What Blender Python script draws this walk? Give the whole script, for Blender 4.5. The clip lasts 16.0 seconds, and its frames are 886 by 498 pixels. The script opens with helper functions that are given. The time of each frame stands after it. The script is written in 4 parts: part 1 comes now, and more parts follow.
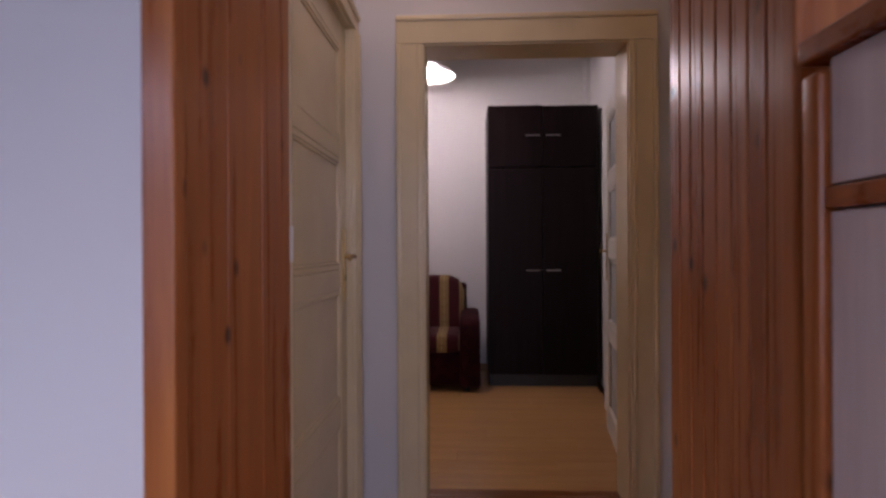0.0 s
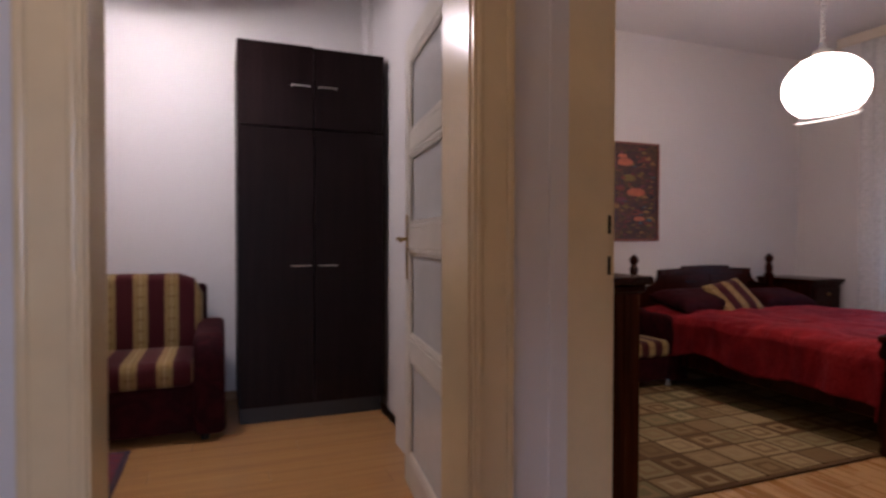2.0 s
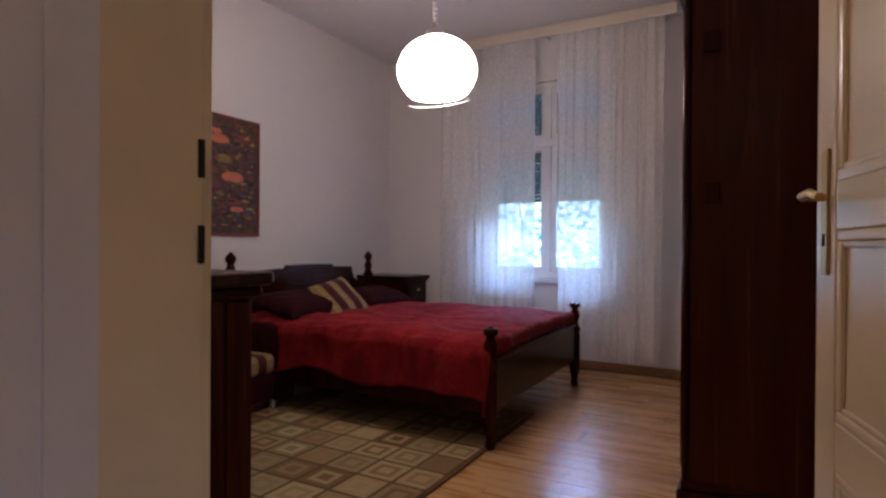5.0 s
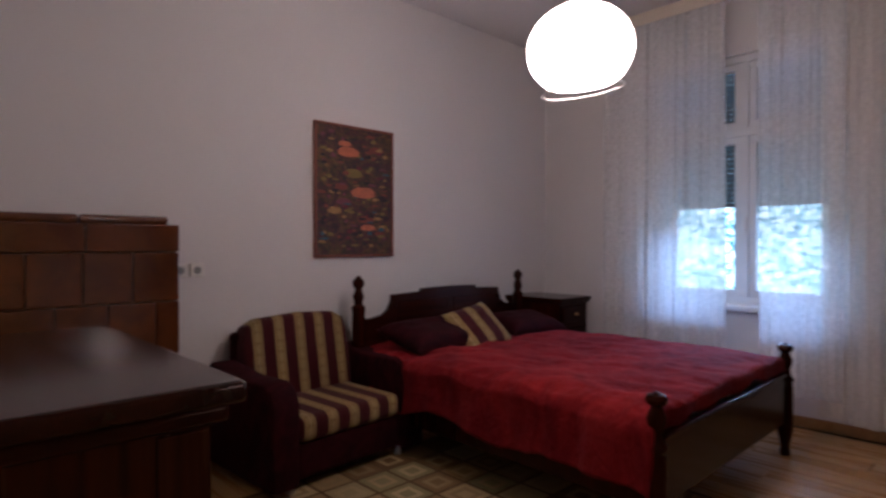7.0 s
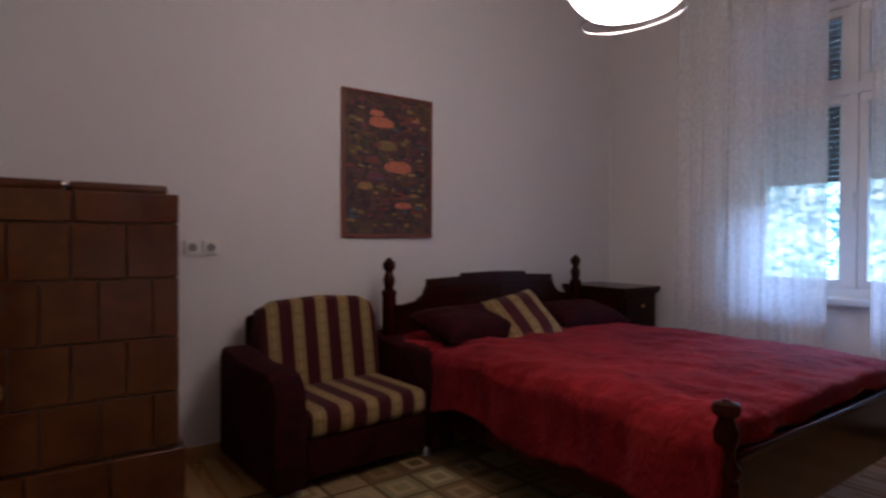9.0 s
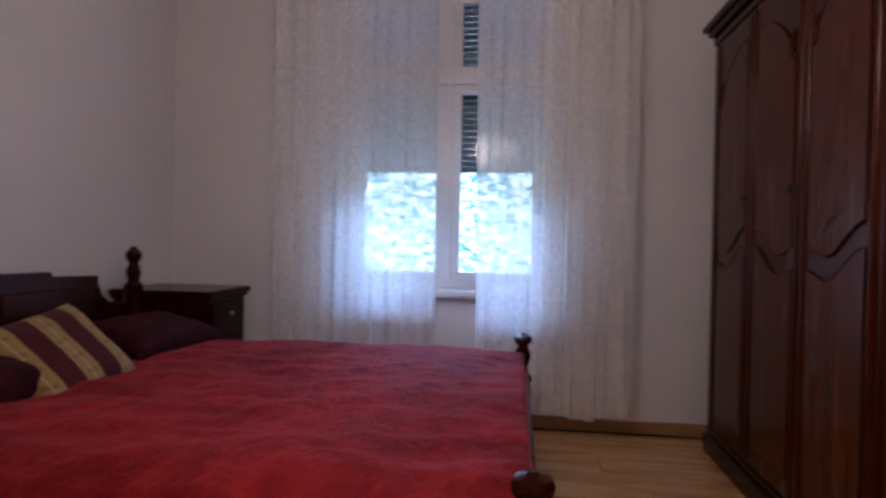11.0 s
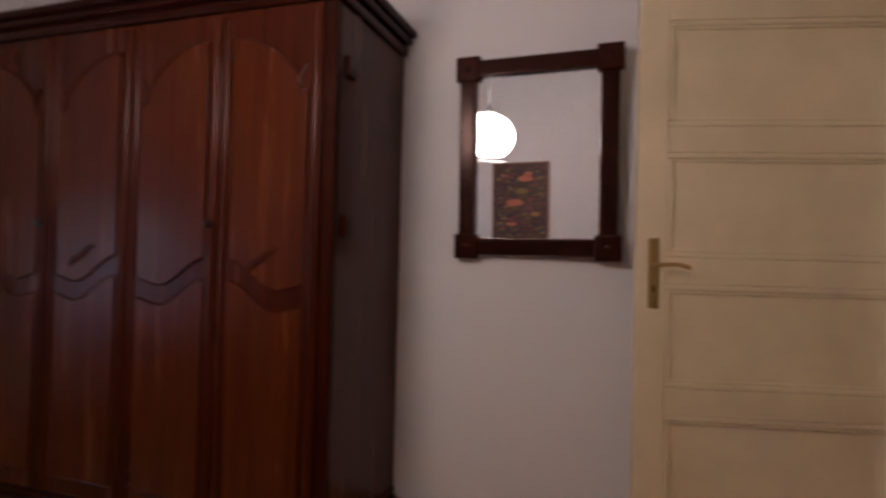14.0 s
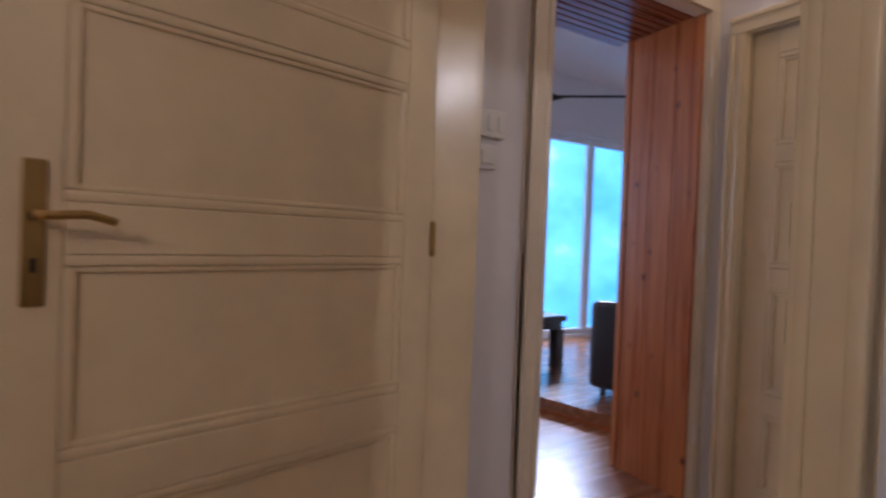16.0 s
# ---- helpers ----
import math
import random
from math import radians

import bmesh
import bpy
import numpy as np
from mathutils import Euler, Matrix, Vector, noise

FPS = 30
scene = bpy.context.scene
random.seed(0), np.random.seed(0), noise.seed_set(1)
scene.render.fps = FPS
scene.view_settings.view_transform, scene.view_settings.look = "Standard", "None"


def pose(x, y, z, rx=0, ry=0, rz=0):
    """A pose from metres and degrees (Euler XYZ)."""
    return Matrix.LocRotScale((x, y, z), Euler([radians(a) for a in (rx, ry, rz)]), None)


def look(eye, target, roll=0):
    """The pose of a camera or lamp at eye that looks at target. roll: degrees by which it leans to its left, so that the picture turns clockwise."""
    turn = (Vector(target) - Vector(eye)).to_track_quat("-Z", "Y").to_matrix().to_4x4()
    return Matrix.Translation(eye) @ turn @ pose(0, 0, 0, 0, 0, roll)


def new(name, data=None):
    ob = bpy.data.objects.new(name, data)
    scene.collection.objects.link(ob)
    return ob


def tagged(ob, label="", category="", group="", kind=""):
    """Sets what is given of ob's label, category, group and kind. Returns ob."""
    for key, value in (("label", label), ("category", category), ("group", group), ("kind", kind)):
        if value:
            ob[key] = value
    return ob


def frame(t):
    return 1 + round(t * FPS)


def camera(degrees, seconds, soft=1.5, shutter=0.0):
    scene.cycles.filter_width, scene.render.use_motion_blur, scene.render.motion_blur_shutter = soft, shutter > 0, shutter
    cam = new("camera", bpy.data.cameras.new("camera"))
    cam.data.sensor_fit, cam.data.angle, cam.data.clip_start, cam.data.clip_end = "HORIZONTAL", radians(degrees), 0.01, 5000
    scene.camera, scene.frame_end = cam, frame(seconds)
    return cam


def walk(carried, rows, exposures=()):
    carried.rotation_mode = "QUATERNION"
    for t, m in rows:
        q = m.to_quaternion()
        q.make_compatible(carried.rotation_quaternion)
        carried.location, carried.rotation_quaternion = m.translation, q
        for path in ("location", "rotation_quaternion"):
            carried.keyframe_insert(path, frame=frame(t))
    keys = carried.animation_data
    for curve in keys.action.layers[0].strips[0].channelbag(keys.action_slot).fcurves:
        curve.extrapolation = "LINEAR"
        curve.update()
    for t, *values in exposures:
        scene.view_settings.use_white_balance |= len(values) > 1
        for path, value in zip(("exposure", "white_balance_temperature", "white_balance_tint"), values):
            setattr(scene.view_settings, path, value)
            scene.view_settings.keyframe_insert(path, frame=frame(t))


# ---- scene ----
cam = camera(76.2, 16.0, soft=2.6, shutter=0.4)
PATH = [
    (0, (0.31, 0.349, 1.184), (0.219, 2.346, 1.18), -0.3),
    (0.5, (0.285, 0.699, 1.189), (0.343, 2.698, 1.176), -0.3),
    (1, (0.295, 1.003, 1.169), (0.569, 2.984, 1.15), -0.6),
    (1.5, (0.343, 1.257, 1.176), (0.823, 3.198, 1.147), 0.1),
    (2, (0.385, 1.479, 1.158), (1.114, 3.341, 1.125), 0.1),
    (2.5, (0.459, 1.643, 1.155), (1.487, 3.358, 1.122), 0.3),
    (3, (0.62, 1.822, 1.137), (1.9, 3.358, 1.102), 0.4),
    (3.5, (0.8, 1.979, 1.08), (2.313, 3.287, 1.064), 0.5),
    (4, (0.866, 2.083, 1.035), (2.564, 3.139, 1.025), 0.4),
    (4.2, (0.882, 2.118, 1.01), (2.637, 3.078, 1.004), 0.4),
    (6.3, (1.344, 2.292, 1.222), (3.061, 3.316, 1.185), 0.0),
    (6.5, (1.467, 2.325, 1.221), (3.102, 3.477, 1.202), 0.2),
    (7, (1.589, 2.399, 1.223), (2.965, 3.851, 1.213), 0.0),
    (7.5, (1.707, 2.44, 1.176), (2.819, 4.102, 1.183), -0.3),
    (8, (1.761, 2.443, 1.165), (2.695, 4.211, 1.159), -0.1),
    (10.3, (2.6, 3.063, 1.045), (4.375, 3.984, 1.022), 0.7),
    (10.5, (2.661, 3.186, 1.038), (4.512, 3.943, 1.024), 0.6),
    (11, (2.632, 3.459, 1.086), (4.615, 3.717, 1.057), 1.0),
    (11.5, (2.495, 3.831, 1.128), (4.474, 3.548, 1.091), 1.4),
    (12, (2.424, 4.064, 1.144), (4.278, 3.315, 1.139), 1.6),
    (12.5, (2.349, 4.175, 1.178), (4.033, 3.095, 1.191), 1.2),
    (13, (2.279, 4.244, 1.226), (3.738, 2.876, 1.232), 1.0),
    (13.5, (2.289, 4.317, 1.245), (3.415, 2.664, 1.243), 1.3),
    (14, (2.411, 4.253, 1.192), (3.031, 2.352, 1.223), 1.4),
    (14.5, (2.451, 4.122, 1.151), (2.533, 2.125, 1.215), 1.2),
    (15, (2.403, 3.799, 1.138), (2.104, 1.823, 1.206), 0.8),
    (15.5, (2.309, 3.553, 1.144), (1.684, 1.653, 1.179), 0.9),
    (16, (2.25, 3.266, 1.169), (1.171, 1.583, 1.136), 2.2),
]

EXPOSURES = [(0, -0.42, 6550, 29), (0.5, -0.2, 6950, 28), (1, 0.02, 6850, 27), (2, 0.14, 6350, 23), (4.2, 0.12, 6150, 20), (6.5, 0.08, 5950, 19), (7.0, -0.06, 5900, 19), (8.2, -0.20, 5900, 19),
             (10.3, 0.0, 5950, 20), (11.5, 0.05, 6050, 21), (12.5, 0.0, 6100, 21), (13.6, 0.16, 6200, 20), (14.5, 0.60, 5900, 16), (15.0, 0.46, 5900, 16), (15.5, 0.38, 6000, 17), (16, 0.08, 5950, 18)]
walk(cam, [(t, look(eye, target, roll)) for t, eye, target, roll in PATH], EXPOSURES)

# ---- world and lights ----
world = bpy.data.worlds.new("sky")
world.use_nodes = True
scene.world = world
sky = world.node_tree.nodes.new("ShaderNodeTexSky")
sky.sky_type, sky.sun_disc = "NISHITA", False
sky.sun_elevation, sky.sun_rotation = radians(38), radians(200)
world.node_tree.links.new(sky.outputs[0], world.node_tree.nodes["Background"].inputs[0])
world.node_tree.nodes["Background"].inputs[1].default_value = 0.12


def lamp(name, kind, m, energy, color, **values):
    data = bpy.data.lights.new(name, kind)
    data.energy, data.color = energy, color
    if "size" in values:
        data.shape, data.size, data.size_y = "RECTANGLE", values["size"], values["size_y"]
    if "radius" in values:
        data.shadow_soft_size = values["radius"]
    ob = new(name, data)
    ob.matrix_world = m
    return ob


DAY = (0.34, 0.56, 1.0)
SOFT_DAY = (0.66, 0.76, 1.0)
WARM = (1.0, 0.83, 0.72)
# daylight in the living room's balcony doors and window
lamp("living_daylight", "AREA", look((0.9, -2.32, 1.5), (0.3, 3.0, 1.2)), 62, SOFT_DAY, size=2.0, size_y=1.5)
lamp("balcony_daylight", "AREA", look((-3.0, -2.75, 3.0), (-0.2, 1.2, 0.7)), 620, (0.72, 0.80, 1.0), size=1.7, size_y=0.7)
lamp("window_daylight", "AREA", look((7.95, 3.88, 2.45), (5.7, 3.88, 0.95)), 270, DAY, size=2.2, size_y=0.9)
# bulbs
# the hall one is an added fill with no visible source
lamp("hall_bulb_light", "POINT", pose(0.12, 2.30, 2.70), 4.2, (1.0, 0.78, 0.60), radius=0.09)
lamp("ceiling_bulb_light", "POINT", pose(-0.02, 4.86, 2.52), 46, (1.0, 0.93, 0.92), radius=0.05)
SUN = bpy.data.lights.new("sun", "SUN")
SUN.energy, SUN.angle, SUN.color = 2.0, radians(0.6), (1.0, 0.95, 0.86)
new("sun", SUN).matrix_world = look((12, 8, 10), (8, 3, 0))


# ---- materials ----
def material(name, color, rough=0.5, metal=0.0, spec=0.5, coat=0.0):
    m = bpy.data.materials.new(name)
    m.use_nodes = True
    b = m.node_tree.nodes["Principled BSDF"]
    b.inputs["Base Color"].default_value = (*color, 1)
    b.inputs["Roughness"].default_value = rough
    b.inputs["Metallic"].default_value = metal
    b.inputs["Specular IOR Level"].default_value = spec
    b.inputs["Coat Weight"].default_value = coat
    b.inputs["Coat Roughness"].default_value = 0.12
    return m


class Nodes:
    """Short hand for building the nodes of one material."""

    def __init__(self, m):
        self.t = m.node_tree
        self.b = self.t.nodes["Principled BSDF"]

    def add(self, kind, **inputs):
        n = self.t.nodes.new("ShaderNode" + kind)
        for k, v in inputs.items():
            n.inputs[k.replace("_", " ")].default_value = v
        return n

    def link(self, a, b):
        self.t.links.new(a, b)

    def coords(self, scale=(1, 1, 1), turn=(0, 0, 0), per_object=False):
        c = self.add("TexCoord")
        m = self.add("Mapping")
        m.inputs["Scale"].default_value = scale
        m.inputs["Rotation"].default_value = [radians(a) for a in turn]
        self.link(c.outputs["Object"], m.inputs["Vector"])
        if per_object:
            info = self.add("ObjectInfo")
            k = self.t.nodes.new("ShaderNodeMath")
            k.operation = "MULTIPLY"
            k.inputs[1].default_value = 37.0
            self.link(info.outputs["Random"], k.inputs[0])
            self.link(k.outputs[0], m.inputs["Location"])
        return m.outputs[0]

    def noise(self, vec, scale, detail=4.0, rough=0.55, distort=0.0):
        n = self.add("TexNoise", Scale=scale, Detail=detail, Roughness=rough, Distortion=distort)
        self.link(vec, n.inputs["Vector"])
        return n.outputs["Fac"]

    def ramp(self, fac, stops):
        r = self.add("ValToRGB")
        e = r.color_ramp.elements
        while len(e) < len(stops):
            e.new(0.5)
        for el, (p, c) in zip(e, stops):
            el.position, el.color = p, (*c, 1)
        self.link(fac, r.inputs[0])
        return r.outputs[0]

    def mix(self, fac, a, b, mode="MIX"):
        n = self.t.nodes.new("ShaderNodeMix")
        n.data_type, n.blend_type = "RGBA", mode
        for v, i in ((fac, 0), (a, 6), (b, 7)):
            if hasattr(v, "is_linked"):
                self.link(v, n.inputs[i])
            else:
                n.inputs[i].default_value = v if i == 0 else (*v, 1)
        return n.outputs[2]

    def math(self, mode, a, b=0.0):
        n = self.t.nodes.new("ShaderNodeMath")
        n.operation = mode
        for v, i in ((a, 0), (b, 1)):
            if hasattr(v, "is_linked"):
                self.link(v, n.inputs[i])
            else:
                n.inputs[i].default_value = v
        return n.outputs[0]

    def bump(self, height, strength=0.2, distance=0.01):
        n = self.add("Bump", Strength=strength, Distance=distance)
        self.link(height, n.inputs["Height"])
        self.link(n.outputs[0], self.b.inputs["Normal"])

    def color(self, out):
        self.link(out, self.b.inputs["Base Color"])

    def rough(self, fac, lo, hi):
        r = self.add("MapRange")
        r.inputs["To Min"].default_value, r.inputs["To Max"].default_value = lo, hi
        self.link(fac, r.inputs["Value"])
        self.link(r.outputs[0], self.b.inputs["Roughness"])


def plaster(name, color, rough=0.75):
    m = material(name, color, rough, spec=0.3)
    n = Nodes(m)
    v = n.coords()
    big, fine = n.noise(v, 1.3, 3), n.noise(v, 55, 6, 0.7)
    dark = tuple(c * 0.92 for c in color)
    n.color(n.mix(big, dark, color))
    n.bump(fine, 0.12, 0.004)
    return m


def gloss_paint(name, color, rough=0.25):
    m = material(name, color, rough, spec=0.5)
    n = Nodes(m)
    v = n.coords()
    big, fine = n.noise(v, 4, 5), n.noise(n.coords((40, 40, 3)), 3, 4)
    n.color(n.mix(n.ramp(big, [(0.35, (0, 0, 0)), (0.75, (1, 1, 1))]), color, tuple(c * 0.86 for c in color)))
    n.rough(big, rough * 0.7, rough * 1.5)
    n.bump(fine, 0.1, 0.004)
    return m


def timber(name, dark, light, along="z", rough=0.4, coat=0.0, grain=1.0, knots=None, spec=0.5, relief=0.08, sheen=(1, 1, 1)):
    """Wood with long grain along one axis of its own object, and knots where asked."""
    m = material(name, light, rough, coat=coat, spec=spec)
    n = Nodes(m)
    s = {"x": (1.2, 22, 22), "y": (22, 1.2, 22), "z": (22, 22, 1.2)}[along]
    v = n.coords(s, per_object=True)
    warp = n.noise(v, 1.0 * grain, 6, 0.6, 0.6)
    fine = n.noise(n.coords(tuple(a * 6 for a in s), per_object=True), 1.0, 3)
    col = n.mix(n.ramp(warp, [(0.3, (0, 0, 0)), (0.72, (1, 1, 1))]), dark, light)
    col = n.mix(n.math("MULTIPLY", fine, 0.35), col, tuple(c * 0.6 for c in dark))
    if knots:
        k = {"x": (4.6, 7, 7), "y": (7, 4.6, 7), "z": (7, 7, 4.6)}[along]
        w = n.add("TexVoronoi", Scale=knots)
        w.feature = "F1"
        n.link(n.coords(k), w.inputs["Vector"])
        spot = n.ramp(w.outputs["Distance"], [(0.07, (1, 1, 1)), (0.15, (0, 0, 0))])
        col = n.mix(spot, col, tuple(c * 0.25 for c in dark))
    n.color(col)
    n.rough(warp, rough * 0.75, rough * 1.3)
    n.bump(warp, relief, 0.003)
    n.b.inputs["Specular Tint"].default_value = (*sheen, 1)
    return m


WALL = plaster("wall_paint", (0.74, 0.71, 0.69))
CEIL = plaster("ceiling_paint", (0.76, 0.74, 0.73))
CREAM = gloss_paint("cream_paint", (0.77, 0.63, 0.395), 0.2)
CREAM_LIGHT = gloss_paint("pale_cream_paint", (0.76, 0.71, 0.62), 0.3)
PINE = timber("pine_varnished", (0.31, 0.080, 0.020), (0.58, 0.200, 0.055), "z", 0.28, 0.0, 1.0, 1.35, 0.4)
PINE_Y = timber("pine_varnished_lengthways", (0.22, 0.045, 0.009), (0.42, 0.11, 0.022), "x", 0.28, 0.0, spec=0.35)
MAHOGANY = timber("mahogany_stain", (0.013, 0.0022, 0.001), (0.050, 0.008, 0.0028), "z", 0.2, 0.0, spec=0.22, relief=0.03, sheen=(1.0, 0.66, 0.56))
MAHOGANY_X = timber("mahogany_stain_crosswise", (0.013, 0.0025, 0.0012), (0.036, 0.006, 0.0025), "x", 0.2, 0.0, spec=0.2, relief=0.03, sheen=(1.0, 0.66, 0.56))
BURR = timber("mahogany_veneer", (0.050, 0.0082, 0.0016), (0.105, 0.0215, 0.0038), "z", 0.25, 0.0, 0.8, spec=0.25, relief=0.02, sheen=(1.0, 0.78, 0.74))
CARCASE = timber("mahogany_doors", (0.034, 0.0052, 0.0013), (0.072, 0.0125, 0.0028), "z", 0.25, 0.0, 0.8, spec=0.25, relief=0.02, sheen=(1.0, 0.74, 0.68))
CHEST = timber("dresser_wood", (0.026, 0.006, 0.0022), (0.072, 0.018, 0.0055), "z", 0.25, 0.0, 1.2, spec=0.16, relief=0.03, sheen=(1.0, 0.66, 0.56))
BLACK_WOOD = timber("black_brown_laminate", (0.007, 0.0035, 0.0035), (0.016, 0.008, 0.008), "z", 0.42, spec=0.1)
POLISHED = timber("polished_mahogany_top", (0.016, 0.003, 0.0015), (0.040, 0.008, 0.0035), "y", 0.13, 0.0, spec=0.32, relief=0.01, sheen=(1.0, 0.78, 0.72))
BLACK = material("black_lacquer", (0.012, 0.011, 0.012), 0.3)
LAMINATE = timber("laminate_plank", (0.44, 0.21, 0.070), (0.62, 0.345, 0.13), "x", 0.3, 0.1, 0.8)
LAMINATE_Y = timber("laminate_plank_pale", (0.47, 0.245, 0.088), (0.63, 0.365, 0.145), "y", 0.27, 0.06, 0.8)
PARQUET = timber("parquet_block", (0.19, 0.062, 0.019), (0.34, 0.135, 0.046), "x", 0.26, 0.1)
SKIRTING = timber("oak_skirting", (0.30, 0.15, 0.055), (0.44, 0.25, 0.10), "x", 0.4)
BRASS = material("aged_brass", (0.45, 0.29, 0.10), 0.35, 1.0)
STEEL = material("brushed_steel", (0.62, 0.61, 0.59), 0.3, 1.0)
IRON = material("dark_metal", (0.03, 0.028, 0.026), 0.5, 0.8)
PLASTIC = material("white_plastic", (0.72, 0.70, 0.65), 0.35)
GREY_PLASTIC = material("grey_plastic", (0.22, 0.22, 0.21), 0.4)
DARKGAP = material("dark_hollow", (0.01, 0.009, 0.008), 0.8)


def velvet(name, a, b, scale=7, sheen=0.5, crush=0.0):
    m = material(name, a, 0.8, spec=0.12)
    n = Nodes(m)
    big = n.noise(n.coords((1, 1.6, 1)), scale, 5, 0.6, 0.8)
    fine = n.noise(n.coords(), 160, 3)
    n.color(n.mix(n.ramp(big, [(0.38, (0, 0, 0)), (0.68, (1, 1, 1))]), a, b))
    n.b.inputs["Sheen Weight"].default_value = sheen
    n.b.inputs["Sheen Roughness"].default_value = 0.4
    n.b.inputs["Sheen Tint"].default_value = (0.95, 0.26, 0.30, 1) if crush else (*[min(1, c * 3) for c in b], 1)
    if crush:
        folds = n.noise(n.coords((1, 1.7, 1)), 13, 5, 0.55, 1.8)
        n.bump(n.math("ADD", folds, n.math("MULTIPLY", fine, 0.04)), crush, 0.03)
    else:
        n.bump(fine, 0.2, 0.003)
    return m


RED = velvet("red_velvet", (0.148, 0.0034, 0.0063), (0.290, 0.0148, 0.0163), 4, 0.20, 0.5)
MAROON = velvet("maroon_plush", (0.018, 0.0015, 0.003), (0.040, 0.0035, 0.006), 9, 0.12)


def stripes(name, axis, pitch, offset=0.0):
    """Maroon and beige striped upholstery with small woven marks in the beige."""
    m = material(name, (0.3, 0.2, 0.1), 0.85, spec=0.2)
    n = Nodes(m)
    c = n.add("TexCoord")
    s = n.add("SeparateXYZ")
    n.link(c.outputs["Object"], s.inputs[0])
    k = n.math("FRACT", n.math("ADD", n.math("MULTIPLY", s.outputs[axis], 1.0 / pitch), offset + 20))
    band = n.math("LESS_THAN", k, 0.46)
    edge = n.math("LESS_THAN", n.math("ABSOLUTE", n.math("SUBTRACT", k, 0.23)), 0.02)
    z = n.math("FRACT", n.math("MULTIPLY", n.math("ADD", s.outputs["Z"], s.outputs["Y"]), 14.0))
    mark = n.math("MULTIPLY", n.math("LESS_THAN", z, 0.22), n.math("LESS_THAN", n.math("ABSOLUTE", n.math("SUBTRACT", k, 0.23)), 0.12))
    weave = n.noise(n.coords((90, 90, 90)), 3, 3)
    beige = n.mix(weave, (0.19, 0.125, 0.045), (0.33, 0.23, 0.095))
    beige = n.mix(n.math("MULTIPLY", mark, 0.7), beige, (0.17, 0.09, 0.03))
    beige = n.mix(n.math("MULTIPLY", edge, 0.4), beige, (0.55, 0.44, 0.26))
    red = n.mix(weave, (0.03, 0.003, 0.005), (0.075, 0.008, 0.011))
    n.color(n.mix(band, red, beige))
    n.b.inputs["Sheen Weight"].default_value = 0.05
    n.bump(weave, 0.3, 0.003)
    return m


STRIPE = stripes("striped_weave", "X", 0.137, 0.27)
STRIPE_WIDE = stripes("striped_weave_wide", "X", 0.178)
STRIPE_FINE = stripes("striped_weave_cushion", "X", 0.145, 0.3)


def glow(name, color, strength):
    m = bpy.data.materials.new(name)
    m.use_nodes = True
    b = m.node_tree.nodes["Principled BSDF"]
    b.inputs["Base Color"].default_value = (0.8, 0.8, 0.8, 1)
    b.inputs["Emission Color"].default_value = (*color, 1)
    b.inputs["Emission Strength"].default_value = strength
    return m


OPAL = glow("opal_glass_lit", WARM, 21)
BULB = glow("bulb_lit", (1.0, 0.95, 0.92), 60)
MIRROR = material("mirror_silver", (0.88, 0.89, 0.88), 0.01, 1.0)


def glass():
    m = bpy.data.materials.new("window_glass")
    m.use_nodes = True
    t = m.node_tree
    t.nodes.remove(t.nodes["Principled BSDF"])
    a, g, x = (t.nodes.new("ShaderNode" + k) for k in ("BsdfTransparent", "BsdfGlossy", "MixShader"))
    g.inputs["Roughness"].default_value = 0.02
    x.inputs[0].default_value = 0.03
    t.links.new(a.outputs[0], x.inputs[1])
    t.links.new(g.outputs[0], x.inputs[2])
    t.links.new(x.outputs[0], t.nodes["Material Output"].inputs[0])
    return m


GLASS = glass()


def sheer(name, color, cover, lace=0.0):
    """Thin curtain cloth: threads that let light through, and gaps between them."""
    m = bpy.data.materials.new(name)
    m.use_nodes = True
    n = Nodes(m)
    t = n.t
    d, tr, tp = (t.nodes.new("ShaderNode" + k) for k in ("BsdfDiffuse", "BsdfTranslucent", "BsdfTransparent"))
    d.inputs["Color"].default_value = tr.inputs["Color"].default_value = (*color, 1)
    x1, x2 = t.nodes.new("ShaderNodeMixShader"), t.nodes.new("ShaderNodeMixShader")
    x1.inputs[0].default_value = 0.42
    n.link(d.outputs[0], x1.inputs[1])
    n.link(tr.outputs[0], x1.inputs[2])
    rows = n.noise(n.coords((16, 34, 60)), 1.0, 2, 0.5, 0.2)
    rungs = n.noise(n.coords((6, 55, 26)), 1.0, 1, 0.4)
    rows = n.math("ADD", n.math("MULTIPLY", rows, 0.5), n.math("MULTIPLY", rungs, 0.5))
    fac = n.math("ADD", cover, n.math("MULTIPLY", n.math("SUBTRACT", rows, 0.5), lace))
    n.link(fac, x2.inputs[0])
    n.link(tp.outputs[0], x2.inputs[1])
    n.link(x1.outputs[0], x2.inputs[2])
    n.link(x2.outputs[0], t.nodes["Material Output"].inputs[0])
    t.nodes.remove(n.b)
    return m


SHEER = sheer("sheer_curtain", (0.93, 0.93, 0.92), 0.64, 0.42)
LACE = sheer("lace_curtain", (0.88, 0.83, 0.77), 0.78, 0.35)


